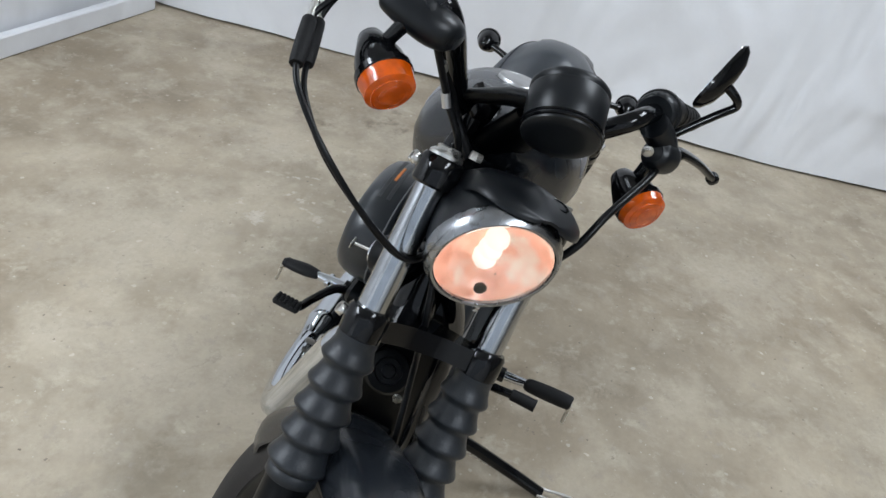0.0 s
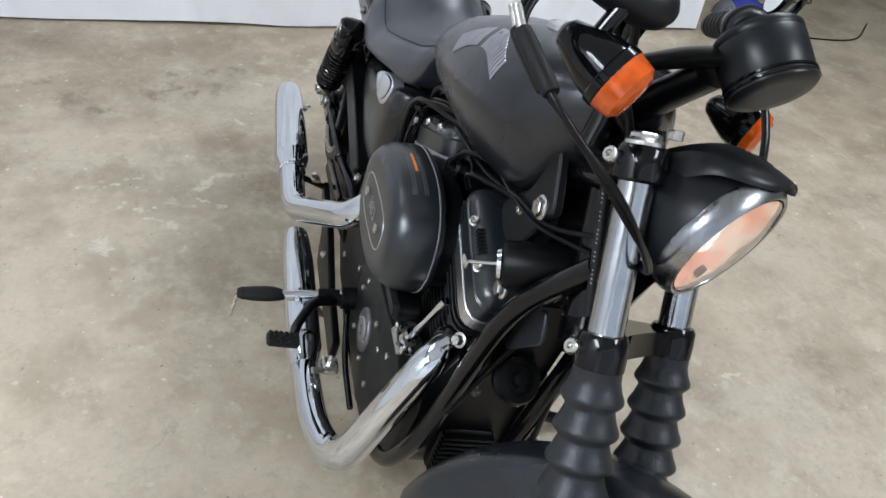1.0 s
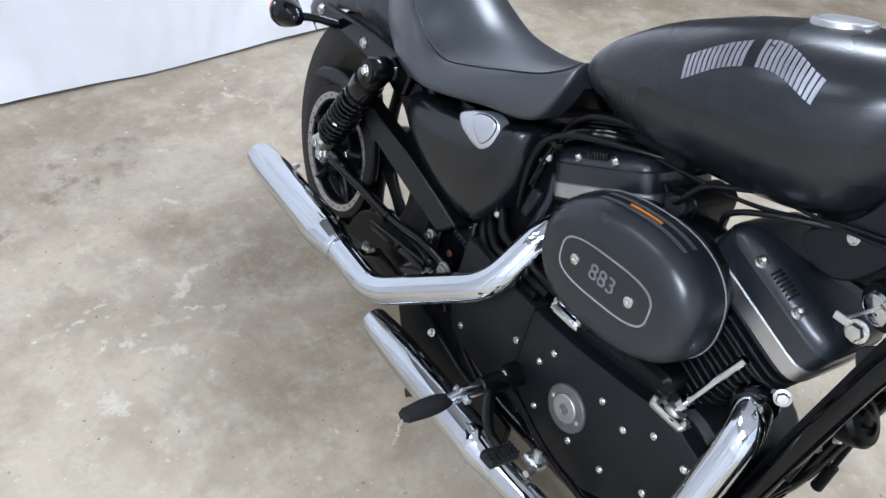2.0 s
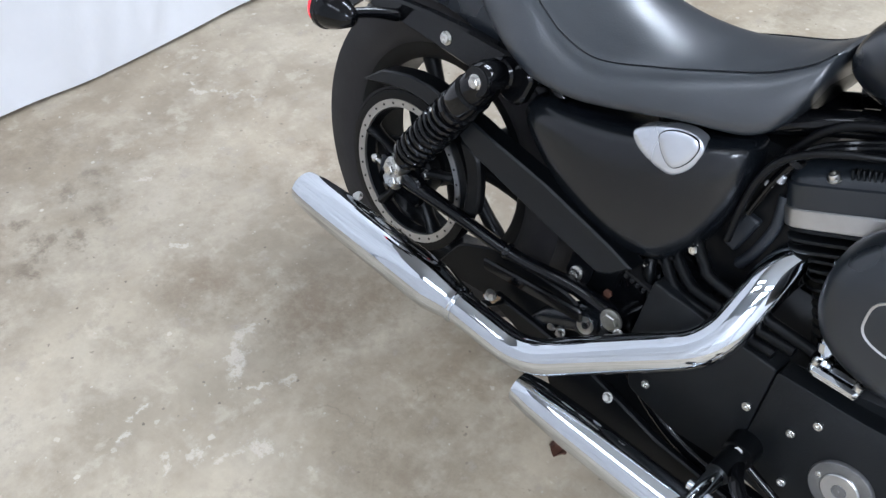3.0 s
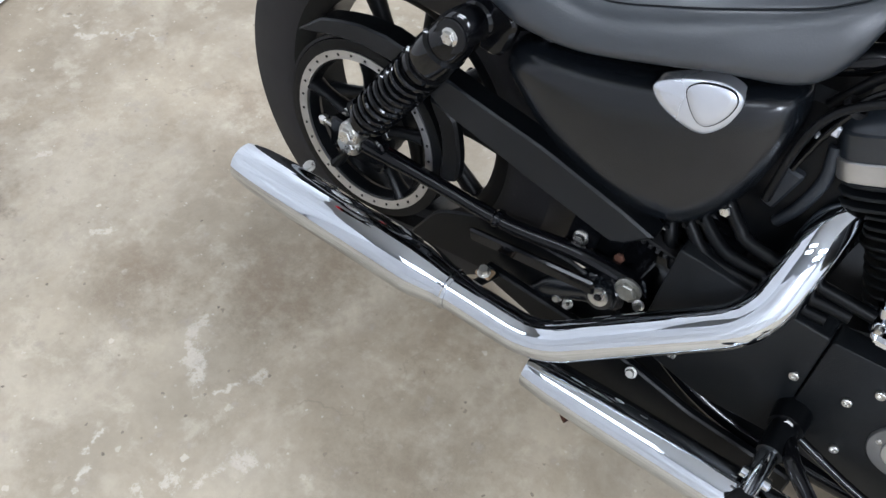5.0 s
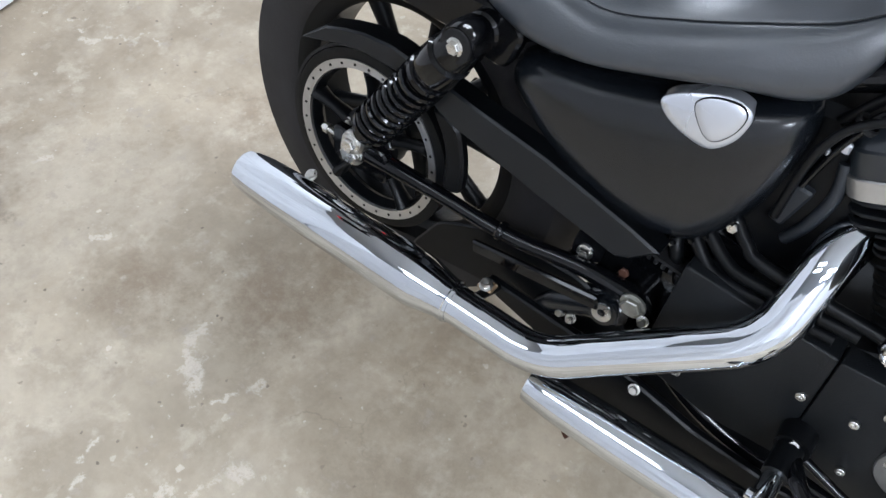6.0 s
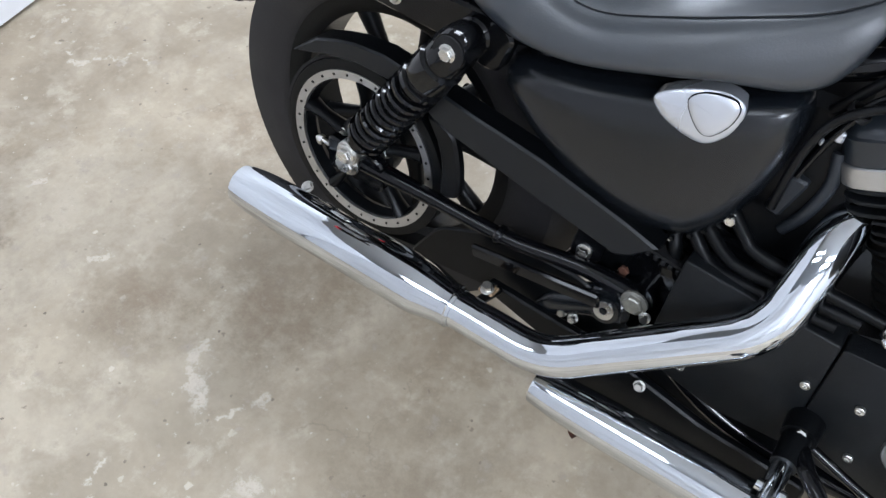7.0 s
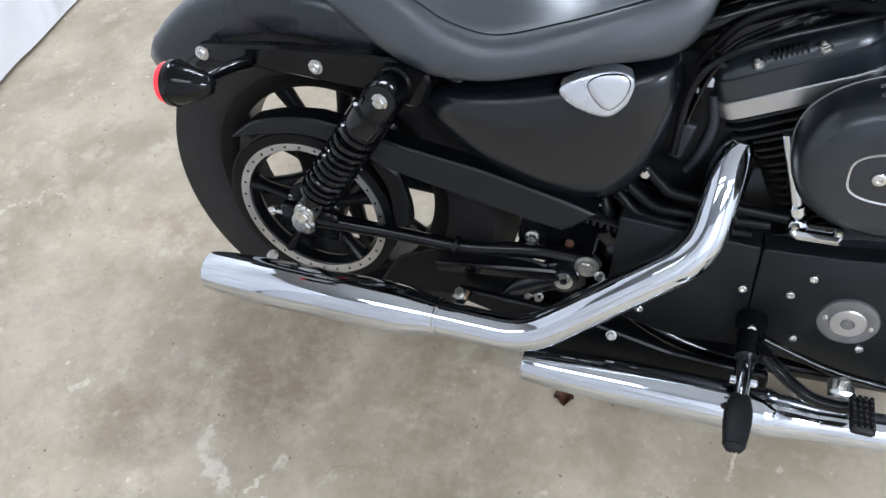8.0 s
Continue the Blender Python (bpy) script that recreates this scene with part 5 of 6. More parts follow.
# ---- hoses and wires beside the engine ----
for a, b, c, d in (((0.493, -0.088, 0.445), (0.527, -0.100, 0.421), (0.567, -0.105, 0.418), (0.68, -0.106, 0.420)), ((0.506, -0.086, 0.459), (0.541, -0.098, 0.440), (0.577, -0.104, 0.437), (0.70, -0.104, 0.438)),
                   ((0.527, -0.085, 0.494), (0.551, -0.096, 0.476), (0.581, -0.102, 0.464), (0.72, -0.102, 0.452)), ((0.474, -0.088, 0.430), (0.482, -0.094, 0.412), (0.490, -0.088, 0.390), (0.495, -0.078, 0.36))):
    hose = part("oil_hose", tube([a, b, c, d], 0.0084, 12, 30), PLASTIC, bike, "black rubber oil hose")
    part("hose_clip", [ring_lathe([(0.0082, -0.002), (0.0094, -0.002), (0.0094, 0.002), (0.0082, 0.002)], a, Vector(b) - Vector(a), 16), hexbolt(Vector(a) + Vector((0, -0.010, 0.001)), RIGHT, 0.0036, 0.005, washer=False)], PLASTIC, hose)
part("breather_hose", tube([(0.562, -0.086, 0.520), (0.566, -0.094, 0.580), (0.575, -0.097, 0.628), (0.597, -0.098, 0.664), (0.650, -0.096, 0.695), (0.735, -0.066, 0.712), (0.78, -0.040, 0.716), (0.82, -0.010, 0.722)], 0.0050, 12, 70), CABLE, bike, "black breather hose arched over the rear rocker box")
part("wiring_loom", tube([(0.78, -0.074, 0.722), (0.91, -0.064, 0.732), (0.985, -0.058, 0.750), (1.04, -0.060, 0.772), (1.13, -0.050, 0.792), (1.20, -0.025, 0.832)], 0.0032, 8, 60), CABLE, bike, "thin black wiring loom along the tank's lower edge")
part("wiring_loom", tube([(0.80, -0.070, 0.752), (0.92, -0.060, 0.758), (1.02, -0.060, 0.765), (1.12, -0.056, 0.782), (1.21, -0.03, 0.815)], 0.0028, 8, 50), CABLE, bike)
part("spark_lead", tube([(0.80, -0.060, 0.690), (0.84, -0.085, 0.69), (0.87, -0.08, 0.73), (0.93, -0.06, 0.755)], 0.0042, 8, 24), CABLE, bike)
part("spark_lead", tube([(0.905, -0.070, 0.690), (0.92, -0.086, 0.72), (0.96, -0.08, 0.742), (1.04, -0.05, 0.765)], 0.0042, 8, 24), CABLE, bike)
part("loom_cover", tube([(0.575, -0.06, 0.64), (0.62, -0.072, 0.705), (0.68, -0.075, 0.735), (0.76, -0.07, 0.750)], [0.0055, 0.006, 0.0055, 0.005], 12, 24), CABLE, bike)
part("shift_cable", [tube([(1.165, 0.055, 0.70), (1.150, 0.066, 0.58), (1.144, 0.071, 0.528), (1.127, 0.092, 0.368)], 0.0045, 10, 30), tube([(1.131, 0.088, 0.40), (1.125, 0.094, 0.350)], [0.008, 0.0095], 10, 2)], CABLE, bike, "black cable with a rubber boot ahead of the engine")
for dy, dz in ((0.006, 0.008), (0.013, 0.003), (0.010, 0.014), (0.018, 0.010)):
    part("wiring_loom", tube([(0.572, -0.090 + dy, 0.560 + dz), (0.588, -0.092 + dy, 0.618 + dz), (0.612, -0.090 + dy, 0.664 + dz), (0.660, -0.080 + dy, 0.692 + dz), (0.715, -0.055 + dy, 0.706 + dz), (0.76, -0.010, 0.715)], 0.0036, 8, 40), GLOSS, bike)
part("loom_band", ring_lathe([(0.011, -0.004), (0.013, -0.003), (0.013, 0.003), (0.011, 0.004)], (0.600, -0.084, 0.660), (0.45, 0.02, 0.9), 16), RUBBER, bike)
part("connector", [box(0.594, -0.083, 0.628, 0.009, 0.008, 0.012, 0.002), box(0.583, -0.084, 0.616, 0.010, 0.007, 0.008, 0.002)], SILVER, bike, "small pale cable connector")
part("relay_cover", plate(rounded([(0.552, 0.505), (0.566, 0.558), (0.588, 0.555), (0.571, 0.499)], 0.006), -0.056, -0.072, 0.003), GAITER, bike, "dark grey plastic cover behind the side panel")
part("oil_line", tube([(0.600, -0.062, 0.600), (0.606, -0.066, 0.560), (0.596, -0.066, 0.515), (0.580, -0.060, 0.480)], 0.0075, 12, 24), GAITER, bike, "dull black oil line")
part("coil_housing", box(0.735, 0.0, 0.735, 0.17, 0.10, 0.060, 0.012), PLASTIC, bike, "black ignition coil housing under the tank")
part("coil_housing", box(1.055, 0.0, 0.755, 0.12, 0.085, 0.10, 0.012), PLASTIC, bike)
part("battery_box", box(0.52, 0.0, 0.54, 0.24, 0.12, 0.22, 0.012), PLASTIC, bike, "black battery box")
part("inner_fender", plate(rounded([(0.335, 0.30), (0.42, 0.30), (0.46, 0.50), (0.40, 0.60), (0.33, 0.58), (0.365, 0.45)], 0.03), -0.075, 0.075, 0.006), PLASTIC, bike, "black plastic mudguard ahead of the rear wheel")
part("carburettor", [tube([(0.83, -0.085, 0.60), (0.83, 0.0, 0.60), (0.83, 0.06, 0.60)], [0.04, 0.03, 0.03], 18, 8), box(0.83, 0.0, 0.60, 0.10, 0.08, 0.06, 0.01)], PLASTIC, bike)
part("intake_manifold", [tube([(0.80, -0.02, 0.625), (0.855, -0.02, 0.630), (0.905, -0.01, 0.625)], [0.030, 0.034, 0.030], 16, 12), box(0.826, -0.005, 0.650, 0.052, 0.115, 0.090, 0.012), lathe([(0.017, 0.0), (0.019, 0.003), (0.019, 0.026), (0.014, 0.030)], (0.832, -0.058, 0.676), (0.3, -0.9, 0.3), 20)], PLASTIC, bike, "black intake manifold between the cylinders")

# ---- forks and steering ----
OFF, GAP = 0.0694, 0.0890
for side in (-1, 1):
    y = side * GAP
    fork = front("fork_tube", tube([stem(0.60, OFF, y), stem(1.046, OFF, y)], 0.0195, 28, 2), FORK_STEEL, None, "bright steel fork tube")
    front("fork_cap", [lathe([(0.0215, 0.0), (0.0215, 0.006), (0.017, 0.010)], stem(1.040, OFF, y), UP_AXIS, 24), lathe([(0.0165, 0.006), (0.0165, 0.014), (0.014, 0.016)], stem(1.040, OFF, y), UP_AXIS, 6)], STEEL, fork)
    prof = [(0.026, 0.812), (0.027, 0.7965)]
    s = 0.7965
    for k in range(5):
        r1 = 0.0345 + 0.0016 * k
        prof += [(0.0265 + 0.001 * k, s - 0.001), (r1 * 0.86, s - 0.012), (r1 * 0.985, s - 0.021), (r1, s - 0.0245), (r1 * 0.96, s - 0.0275), (0.0275 + 0.001 * k, s - 0.0335)]
        s -= 0.0355
    prof += [(0.0335, s), (0.034, s - 0.012), (0.031, s - 0.014)]
    base = HEAD + FORE * OFF + Vector((0, y, 0))
    front("gaiter", lathe(prof, base, UP_AXIS, 32), GAITER, fork, "ribbed black rubber fork gaiter", 60)
    front("fork_leg", [lathe([(0.028, 0.645), (0.030, 0.60), (0.029, 0.40), (0.026, 0.36), (0.024, 0.315)], base, UP_AXIS, 24), lathe([(0.022, -0.03), (0.026, -0.02), (0.026, 0.02), (0.022, 0.03)], stem(0.340, OFF, y), (0, 1, 0), 20)], PLASTIC, fork, "satin black lower fork leg")
    front("axle_nut", hexbolt((FX, side * 0.123, FZ), (0, side, 0), 0.014, 0.010), STEEL, fork)


def clamp(s0, s1, name, label):
    """A fork bridge: two rings round the tubes with a web between them."""
    geo = []
    for side in (-1, 1):
        base = HEAD + FORE * OFF + Vector((0, side * GAP, 0))
        geo.append(lathe([(0.0245, s0), (0.0275, s0 + 0.003), (0.0280, (s0 + s1) / 2), (0.0275, s1 - 0.005), (0.0245, s1)], base, UP_AXIS, 28))
    c = HEAD + UP_AXIS * ((s0 + s1) / 2)
    rot = Matrix(((FORE.x, 0, UP_AXIS.x, c.x), (0, 1, 0, 0), (FORE.z, 0, UP_AXIS.z, c.z), (0, 0, 0, 1)))
    h = (s1 - s0) * 0.36
    outline = [(-0.026, -0.024), (0.046, -GAP), (0.086, -GAP + 0.012), (0.070, -0.03), (0.070, 0.03), (0.086, GAP - 0.012), (0.046, GAP), (-0.026, 0.024)]
    rings = [[rot @ Vector((p[0], p[1], z)) for p in rounded(outline, 0.012, 3)] for z in (-h, h)]
    geo.append(loft(rings))
    return front(name, geo, GLOSS, None, label)


low_clamp = clamp(0.8025, 0.8425, "lower_fork_bridge", "gloss black lower fork bridge")
top_clamp = clamp(1.004, 1.042, "upper_fork_bridge", "gloss black upper fork bridge")
for c_, s_ in ((low_clamp, 0.8226), (top_clamp, 1.026)):
    for side in (-1, 1):
        front("pinch_bolt", hexbolt(stem(s_, OFF - 0.020, side * (GAP + 0.022)), (-0.3, side, 0.2), 0.0085, 0.010, washer=False, socket=True), STEEL, c_)
front("stem_nut", lathe([(0.020, 0), (0.020, 0.014), (0.016, 0.018)], stem(1.038), UP_AXIS, 6), STEEL, top_clamp)

front("front_fender", fender((FX, FZ), 0.345, 0.062, 28, 173, 0.040, skirt=0.022), DENIM, None, "satin black front fender")
for side in (-1, 1):
    front("fender_bracket", plate(rounded([(FX - 0.03, FZ + 0.20), (FX + 0.03, FZ + 0.22), (FX + 0.02, FZ + 0.34), (FX - 0.06, FZ + 0.33)], 0.01), side * 0.060, side * 0.066, 0.002), PLASTIC, None)
front("brake_disc", ring_lathe([(0.146, 0.0), (0.146, 0.005), (0.100, 0.005), (0.100, 0.0)], (FX, 0.075, FZ), (0, 1, 0), 48), STEEL, None, "bare steel brake disc")

# ---- headlamp ----
LAMP = Vector(stem(0.9566, 0.1457, -0.0104))
aim = Vector((0.992, 0, -0.115)).normalized()
bucket = front("headlamp", ring_lathe([(0.001, -0.108), (0.030, -0.105), (0.052, -0.098), (0.068, -0.075), (0.077, -0.040), (0.079, -0.014), (0.077, -0.008), (0.0735, -0.010), (0.0735, -0.040), (0.0645, -0.073), (0.049, -0.094), (0.030, -0.101), (0.001, -0.104)], LAMP, aim, 48), DULL, None, "lit round headlamp in a black bucket")
front("trim_ring", ring_lathe([(0.0700, 0.000), (0.0715, 0.004), (0.0745, 0.005), (0.0785, 0.000), (0.0812, -0.008), (0.0818, -0.017), (0.0795, -0.021), (0.0775, -0.016), (0.0700, -0.006)], LAMP, aim, 56), TRIM, bucket, "dull chrome trim ring")
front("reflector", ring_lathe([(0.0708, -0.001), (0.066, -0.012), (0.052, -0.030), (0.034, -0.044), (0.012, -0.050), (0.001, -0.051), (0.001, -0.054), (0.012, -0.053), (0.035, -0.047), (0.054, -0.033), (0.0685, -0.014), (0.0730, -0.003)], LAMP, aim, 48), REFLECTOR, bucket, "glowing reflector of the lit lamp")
# Stacked three high to draw the lamp's white glow.
front("bulb", [lathe([(0.006, -0.046), (0.0125, -0.040), (0.0150, -0.031), (0.0125, -0.022), (0.006, -0.016), (0.001, -0.0145)], LAMP + Vector((0, dy, dz)), aim, 24) for dy, dz in ((0.004, -0.018), (0.002, -0.004), (0.000, 0.012))], BULB, bucket, "lit bulb stacked tall to draw the white glow")
low = LAMP + aim * -0.004 + Vector((0, 0.014, -0.044))
front("bulb_shield", lathe([(0.007, -0.007), (0.0084, -0.003), (0.0072, 0.0), (0.001, 0.001)], low, aim, 20), GLOSS, bucket)
glass = front("lamp_glass", lathe([(0.0706, 0.000), (0.069, 0.0035), (0.052, 0.009), (0.030, 0.0125), (0.001, 0.0138), (0.001, 0.0118), (0.030, 0.0105), (0.052, 0.007), (0.0685, 0.0012)], LAMP, aim, 48), GLASS, bucket, "clear domed glass")
glass.visible_shadow = False
front("lamp_bracket", [tube([stem(1.00, 0.06), stem(1.012, 0.11), tuple(LAMP + Vector((-0.055, 0, 0.070)))], [0.014, 0.013, 0.012], 12, 14)], GLOSS, bucket)


def visor():
    """The peaked cover between the fork tubes and over the lamp: a crowned top with a skirt round it."""
    rows = []
    stations = [(0.000, 0.060, 1.036, 0.030), (0.004, 0.066, 1.044, 0.034), (0.030, 0.070, 1.054, 0.040), (0.065, 0.073, 1.062, 0.040), (0.092, 0.073, 1.058, 0.030), (0.114, 0.067, 1.050, 0.023), (0.132, 0.054, 1.042, 0.018), (0.145, 0.036, 1.035, 0.012), (0.152, 0.014, 1.031, 0.005)]
    for fore, hw, s, skirt in resample(stations, 26):
        ring = []
        for k in range(-9, 10):
            f = k / 9
            crown = (0.010 * abs(f) ** 1.5 + 0.006 * max(0, abs(f) - 0.8) / 0.2) * min(1.0, hw / 0.070)
            ring.append(Vector(stem(s - crown, 0.056 + 0.93 * fore, hw * f * 0.96)))
        ring = [Vector(stem(s - skirt, 0.056 + 0.93 * fore, -hw * 1.02))] + ring + [Vector(stem(s - skirt, 0.056 + 0.93 * fore, hw * 1.02))]
        back = [p - UP_AXIS * 0.0035 - FORE * 0.001 for p in reversed(ring)]
        rows.append(ring + back)
    v = front("headlamp_visor", loft(rows), DULL, None, "satin black peaked cover over the headlamp", 45)
    front("visor_badge", ring_lathe([(0.0100, 0.0), (0.0120, 0.0), (0.0122, 0.0016), (0.0100, 0.0016)], stem(1.0505, 0.152, 0.030), UP_AXIS * 0.9 + FORE * 0.42, 24), GLOSS, v)
    front("visor_bolt", hexbolt(stem(1.052, 0.090, -0.064), UP_AXIS, 0.0085, 0.012, washer=False), STEEL, v)


visor()

# ---- handlebar ----
HALF_BAR = [(0.975, 0.330, 1.066), (1.035, 0.272, 1.082), (1.098, 0.210, 1.090), (1.130, 0.165, 1.076), (1.104, 0.108, 1.014), (1.090, 0.066, 0.972)]
LEFT_BAR = [(0.969, 0.318, 1.071), (1.029, 0.236, 1.087), (1.064, 0.191, 1.089), (1.100, 0.152, 1.090), (1.128, 0.116, 1.077), (1.118, 0.086, 1.030), (1.100, 0.062, 0.984)]
BAR = [(x, -y, z) for x, y, z in HALF_BAR] + [(1.088, 0.0, 0.966)] + LEFT_BAR[::-1]
bar = front("handlebar", tube(BAR, 0.0128, 16, 90), GLOSS, None, "gloss black handlebar turned to the left")


def grip_on(start, end):
    a, b = Vector(start), Vector(end)
    grip = front("grip", tube([a, a.lerp(b, 0.05), a.lerp(b, 0.95), b], [0.0165, 0.018, 0.018, 0.015], 18, 16), RUBBER, bar, "black rubber grip")
    for k in range(5):
        p = a.lerp(b, 0.14 + 0.17 * k)
        front("grip_band", tube([p, p.lerp(b, 0.09)], 0.0192, 18, 2), RUBBER, grip)


def mirror_on(stem_line, centre, long_way, face_way):
    ms = front("mirror_stem", tube(stem_line, [0.007] + [0.006] * (len(stem_line) - 2) + [0.007], 10, 30), GLOSS, bar, "gloss black mirror stem")
    centre, long_way, face_way = Vector(centre), Vector(long_way).normalized(), Vector(face_way)
    face_way = (face_way - long_way * face_way.dot(long_way)).normalized()
    cross = face_way.cross(long_way)
    fr = Matrix(((long_way.x, cross.x, face_way.x, centre.x), (long_way.y, cross.y, face_way.y, centre.y), (long_way.z, cross.z, face_way.z, centre.z), (0, 0, 0, 1)))
    outline = oval(0, 0, 0.052, 0.032, 40, 2.5)
    rings = [[fr @ Vector((p[0], p[1], h)) for p in np.array(outline) * k] for k, h in ((0.25, -0.018), (0.6, -0.015), (0.9, -0.007), (1.0, 0.0), (0.95, 0.004))]
    front("mirror_head", loft(rings), GLOSS, ms, "gloss black mirror housing")
    front("mirror_face", loft([[fr @ Vector((p[0], p[1], h)) for p in np.array(outline) * 0.93] for h in (0.003, 0.0048)]), MIRROR, ms, "mirror glass")


def lever_on(line, ball):
    lever = front("lever", tube(line, [0.011, 0.0115, 0.0105, 0.010], 12, 24, flat=0.6), GLOSS, bar, "gloss black hand lever")
    front("lever_ball", lathe([(0.002, -0.010), (0.009, -0.006), (0.0105, 0.0), (0.009, 0.006), (0.002, 0.010)], ball, (1, 0, 0), 16), GLOSS, lever)


front_put = lambda n, g, m, p, l="": front(n, g, m, p or bike, l)
# right: throttle side
grip_on((1.062, -0.246, 1.086), (0.970, -0.335, 1.065))
front("switch_housing", [tube([(1.100, -0.208, 1.090), (1.097, -0.211, 1.090), (1.072, -0.236, 1.088), (1.068, -0.240, 1.087)], [0.021, 0.025, 0.025, 0.021], 18, 12), tube([(1.104, -0.200, 1.076), (1.098, -0.212, 1.074), (1.086, -0.230, 1.070), (1.080, -0.240, 1.069)], [0.014, 0.025, 0.024, 0.014], 20, 16)], DULL, bar, "black switch housing")
perch = front("lever_perch", [tube([(1.124, -0.178, 1.083), (1.112, -0.196, 1.089)], 0.021, 16, 2), tube([(1.156, -0.152, 1.064), (1.150, -0.160, 1.064), (1.140, -0.180, 1.062), (1.126, -0.208, 1.058), (1.116, -0.232, 1.054), (1.113, -0.238, 1.053)], [0.012, 0.023, 0.029, 0.026, 0.018, 0.010], 24, 28, flat=0.82)], DULL, bar, "black lever perch with the brake reservoir")
front("reservoir_lid", [lathe([(0.016, 0.0), (0.018, 0.002), (0.018, 0.006), (0.014, 0.008)], (1.136, -0.188, 1.078), (0.35, 0, 1), 24)], DULL, perch)
front("perch_bolt", hexbolt((1.150, -0.170, 1.070), (0.5, 0.4, 0.6), 0.006, 0.006), STEEL, perch)
lever_on([(1.124, -0.222, 1.054), (1.090, -0.258, 1.052), (1.062, -0.300, 1.047), (1.042, -0.345, 1.039)], (1.038, -0.354, 1.038))
mirror_on([(1.110, -0.196, 1.072), (1.085, -0.224, 1.100), (1.060, -0.254, 1.134), (1.052, -0.262, 1.148), (1.046, -0.248, 1.164)], (1.034, -0.230, 1.172), (-0.03, -0.50, 0.86), (-0.92, 0.30, 0.18))
indicator((1.200, -0.196, 0.992), (0.930, 0.335, -0.14), (1.142, -0.206, 1.064), AMBER, front_put, "front_indicator", "black bullet indicator with an amber lens", r=0.0308, length=0.094)
# left: clutch side
TURN_RIGHT = TURN_M
TURN_M = TURN_M @ Matrix.Translation((0.014, -0.004, 0.003))
grip_on((1.020, 0.236, 1.084), (0.950, 0.328, 1.066))
front("switch_housing", [tube([(1.078, 0.168, 1.088), (1.074, 0.172, 1.088), (1.050, 0.196, 1.086), (1.046, 0.200, 1.086)], [0.022, 0.028, 0.028, 0.022], 20, 12), tube([(1.046, 0.198, 1.087), (1.026, 0.228, 1.087)], [0.0225, 0.0205], 18, 2), tube([(1.070, 0.184, 1.074), (1.066, 0.192, 1.073), (1.058, 0.208, 1.072), (1.054, 0.216, 1.072)], [0.014, 0.024, 0.024, 0.014], 20, 16)], DULL, bar, "black switch housing")
front("clamp_band", ring_lathe([(0.0275, -0.005), (0.0315, -0.004), (0.0315, 0.004), (0.0275, 0.005)], (1.062, 0.184, 1.087), (-0.7, 0.7, -0.05), 32), RUBBER, bar)
perch = front("lever_perch", [tube([(1.094, 0.168, 1.080), (1.090, 0.196, 1.068), (1.094, 0.222, 1.052)], [0.020, 0.020, 0.017], 16, 10), tube([(1.110, 0.186, 1.054), (1.106, 0.196, 1.052), (1.094, 0.222, 1.049), (1.090, 0.236, 1.048)], [0.014, 0.022, 0.023, 0.013], 20, 18)], DULL, bar, "black lever perch")
front("perch_bolt", hexbolt((1.112, 0.176, 1.052), (1, -0.4, -0.1), 0.006, 0.006), STEEL, perch)
lever_on([(1.096, 0.226, 1.056), (1.078, 0.250, 1.060), (1.050, 0.312, 1.050), (1.028, 0.370, 1.035)], (1.024, 0.380, 1.032))
mirror_on([(1.094, 0.198, 1.064), (1.084, 0.212, 1.081), (1.068, 0.252, 1.124), (1.060, 0.274, 1.146), (1.062, 0.270, 1.154), (1.064, 0.258, 1.160), (1.056, 0.240, 1.164)], (1.044, 0.232, 1.166), (-0.285, 0.18, 0.94), (-0.70, -0.72, -0.06))
indicator((1.160, 0.216, 0.990), (0.97, 0.24, 0.0), (1.096, 0.203, 1.050), AMBER, front_put, "front_indicator", "black bullet indicator with an amber lens", r=0.0318, length=0.086)
TURN_M = TURN_RIGHT
for side in (-1, 1):
    riser = front("riser", [tube([(1.112, side * 0.045, 0.900), (1.104, side * 0.045, 0.940), (1.092, side * 0.045, 0.985)], [0.017, 0.0155, 0.018], 18, 8), box(1.092, side * 0.045, 0.988, 0.046, 0.034, 0.036, 0.006)], GLOSS, bar, "gloss black handlebar riser")
    front("riser_bolt", hexbolt((1.106, side * 0.045, 1.004), (0.25, 0, 1), 0.006, 0.008, socket=True), STEEL, riser)

# ---- speedometer ----
SP, sw = Vector((1.203, -0.0165, 1.073)), Vector((-0.84, 0.06, 0.54)).normalized()
speedo = front("speedometer", lathe([(0.0270, -0.034), (0.0414, -0.0335), (0.0450, -0.031), (0.0463, -0.026), (0.0463, -0.0235), (0.0446, -0.0220), (0.0461, -0.0195), (0.0468, 0.020), (0.0455, 0.023), (0.0468, 0.026), (0.0468, 0.030), (0.0437, 0.034)], SP, sw, 48), DULL, None, "round black speedometer housing", 40)
front("housing_ring", [ring_lathe([(0.0440, z - 0.0022), (0.0476, z - 0.0012), (0.0476, z + 0.0012), (0.0440, z + 0.0022)], SP, sw, 48) for z in (-0.0270, -0.0215)], GLOSS, speedo, "pair of gloss black rings round the housing")
front("dial_glass", lathe([(0.0436, 0.030), (0.0423, 0.0335), (0.001, 0.0345)], SP, sw, 40), GLASS, speedo)
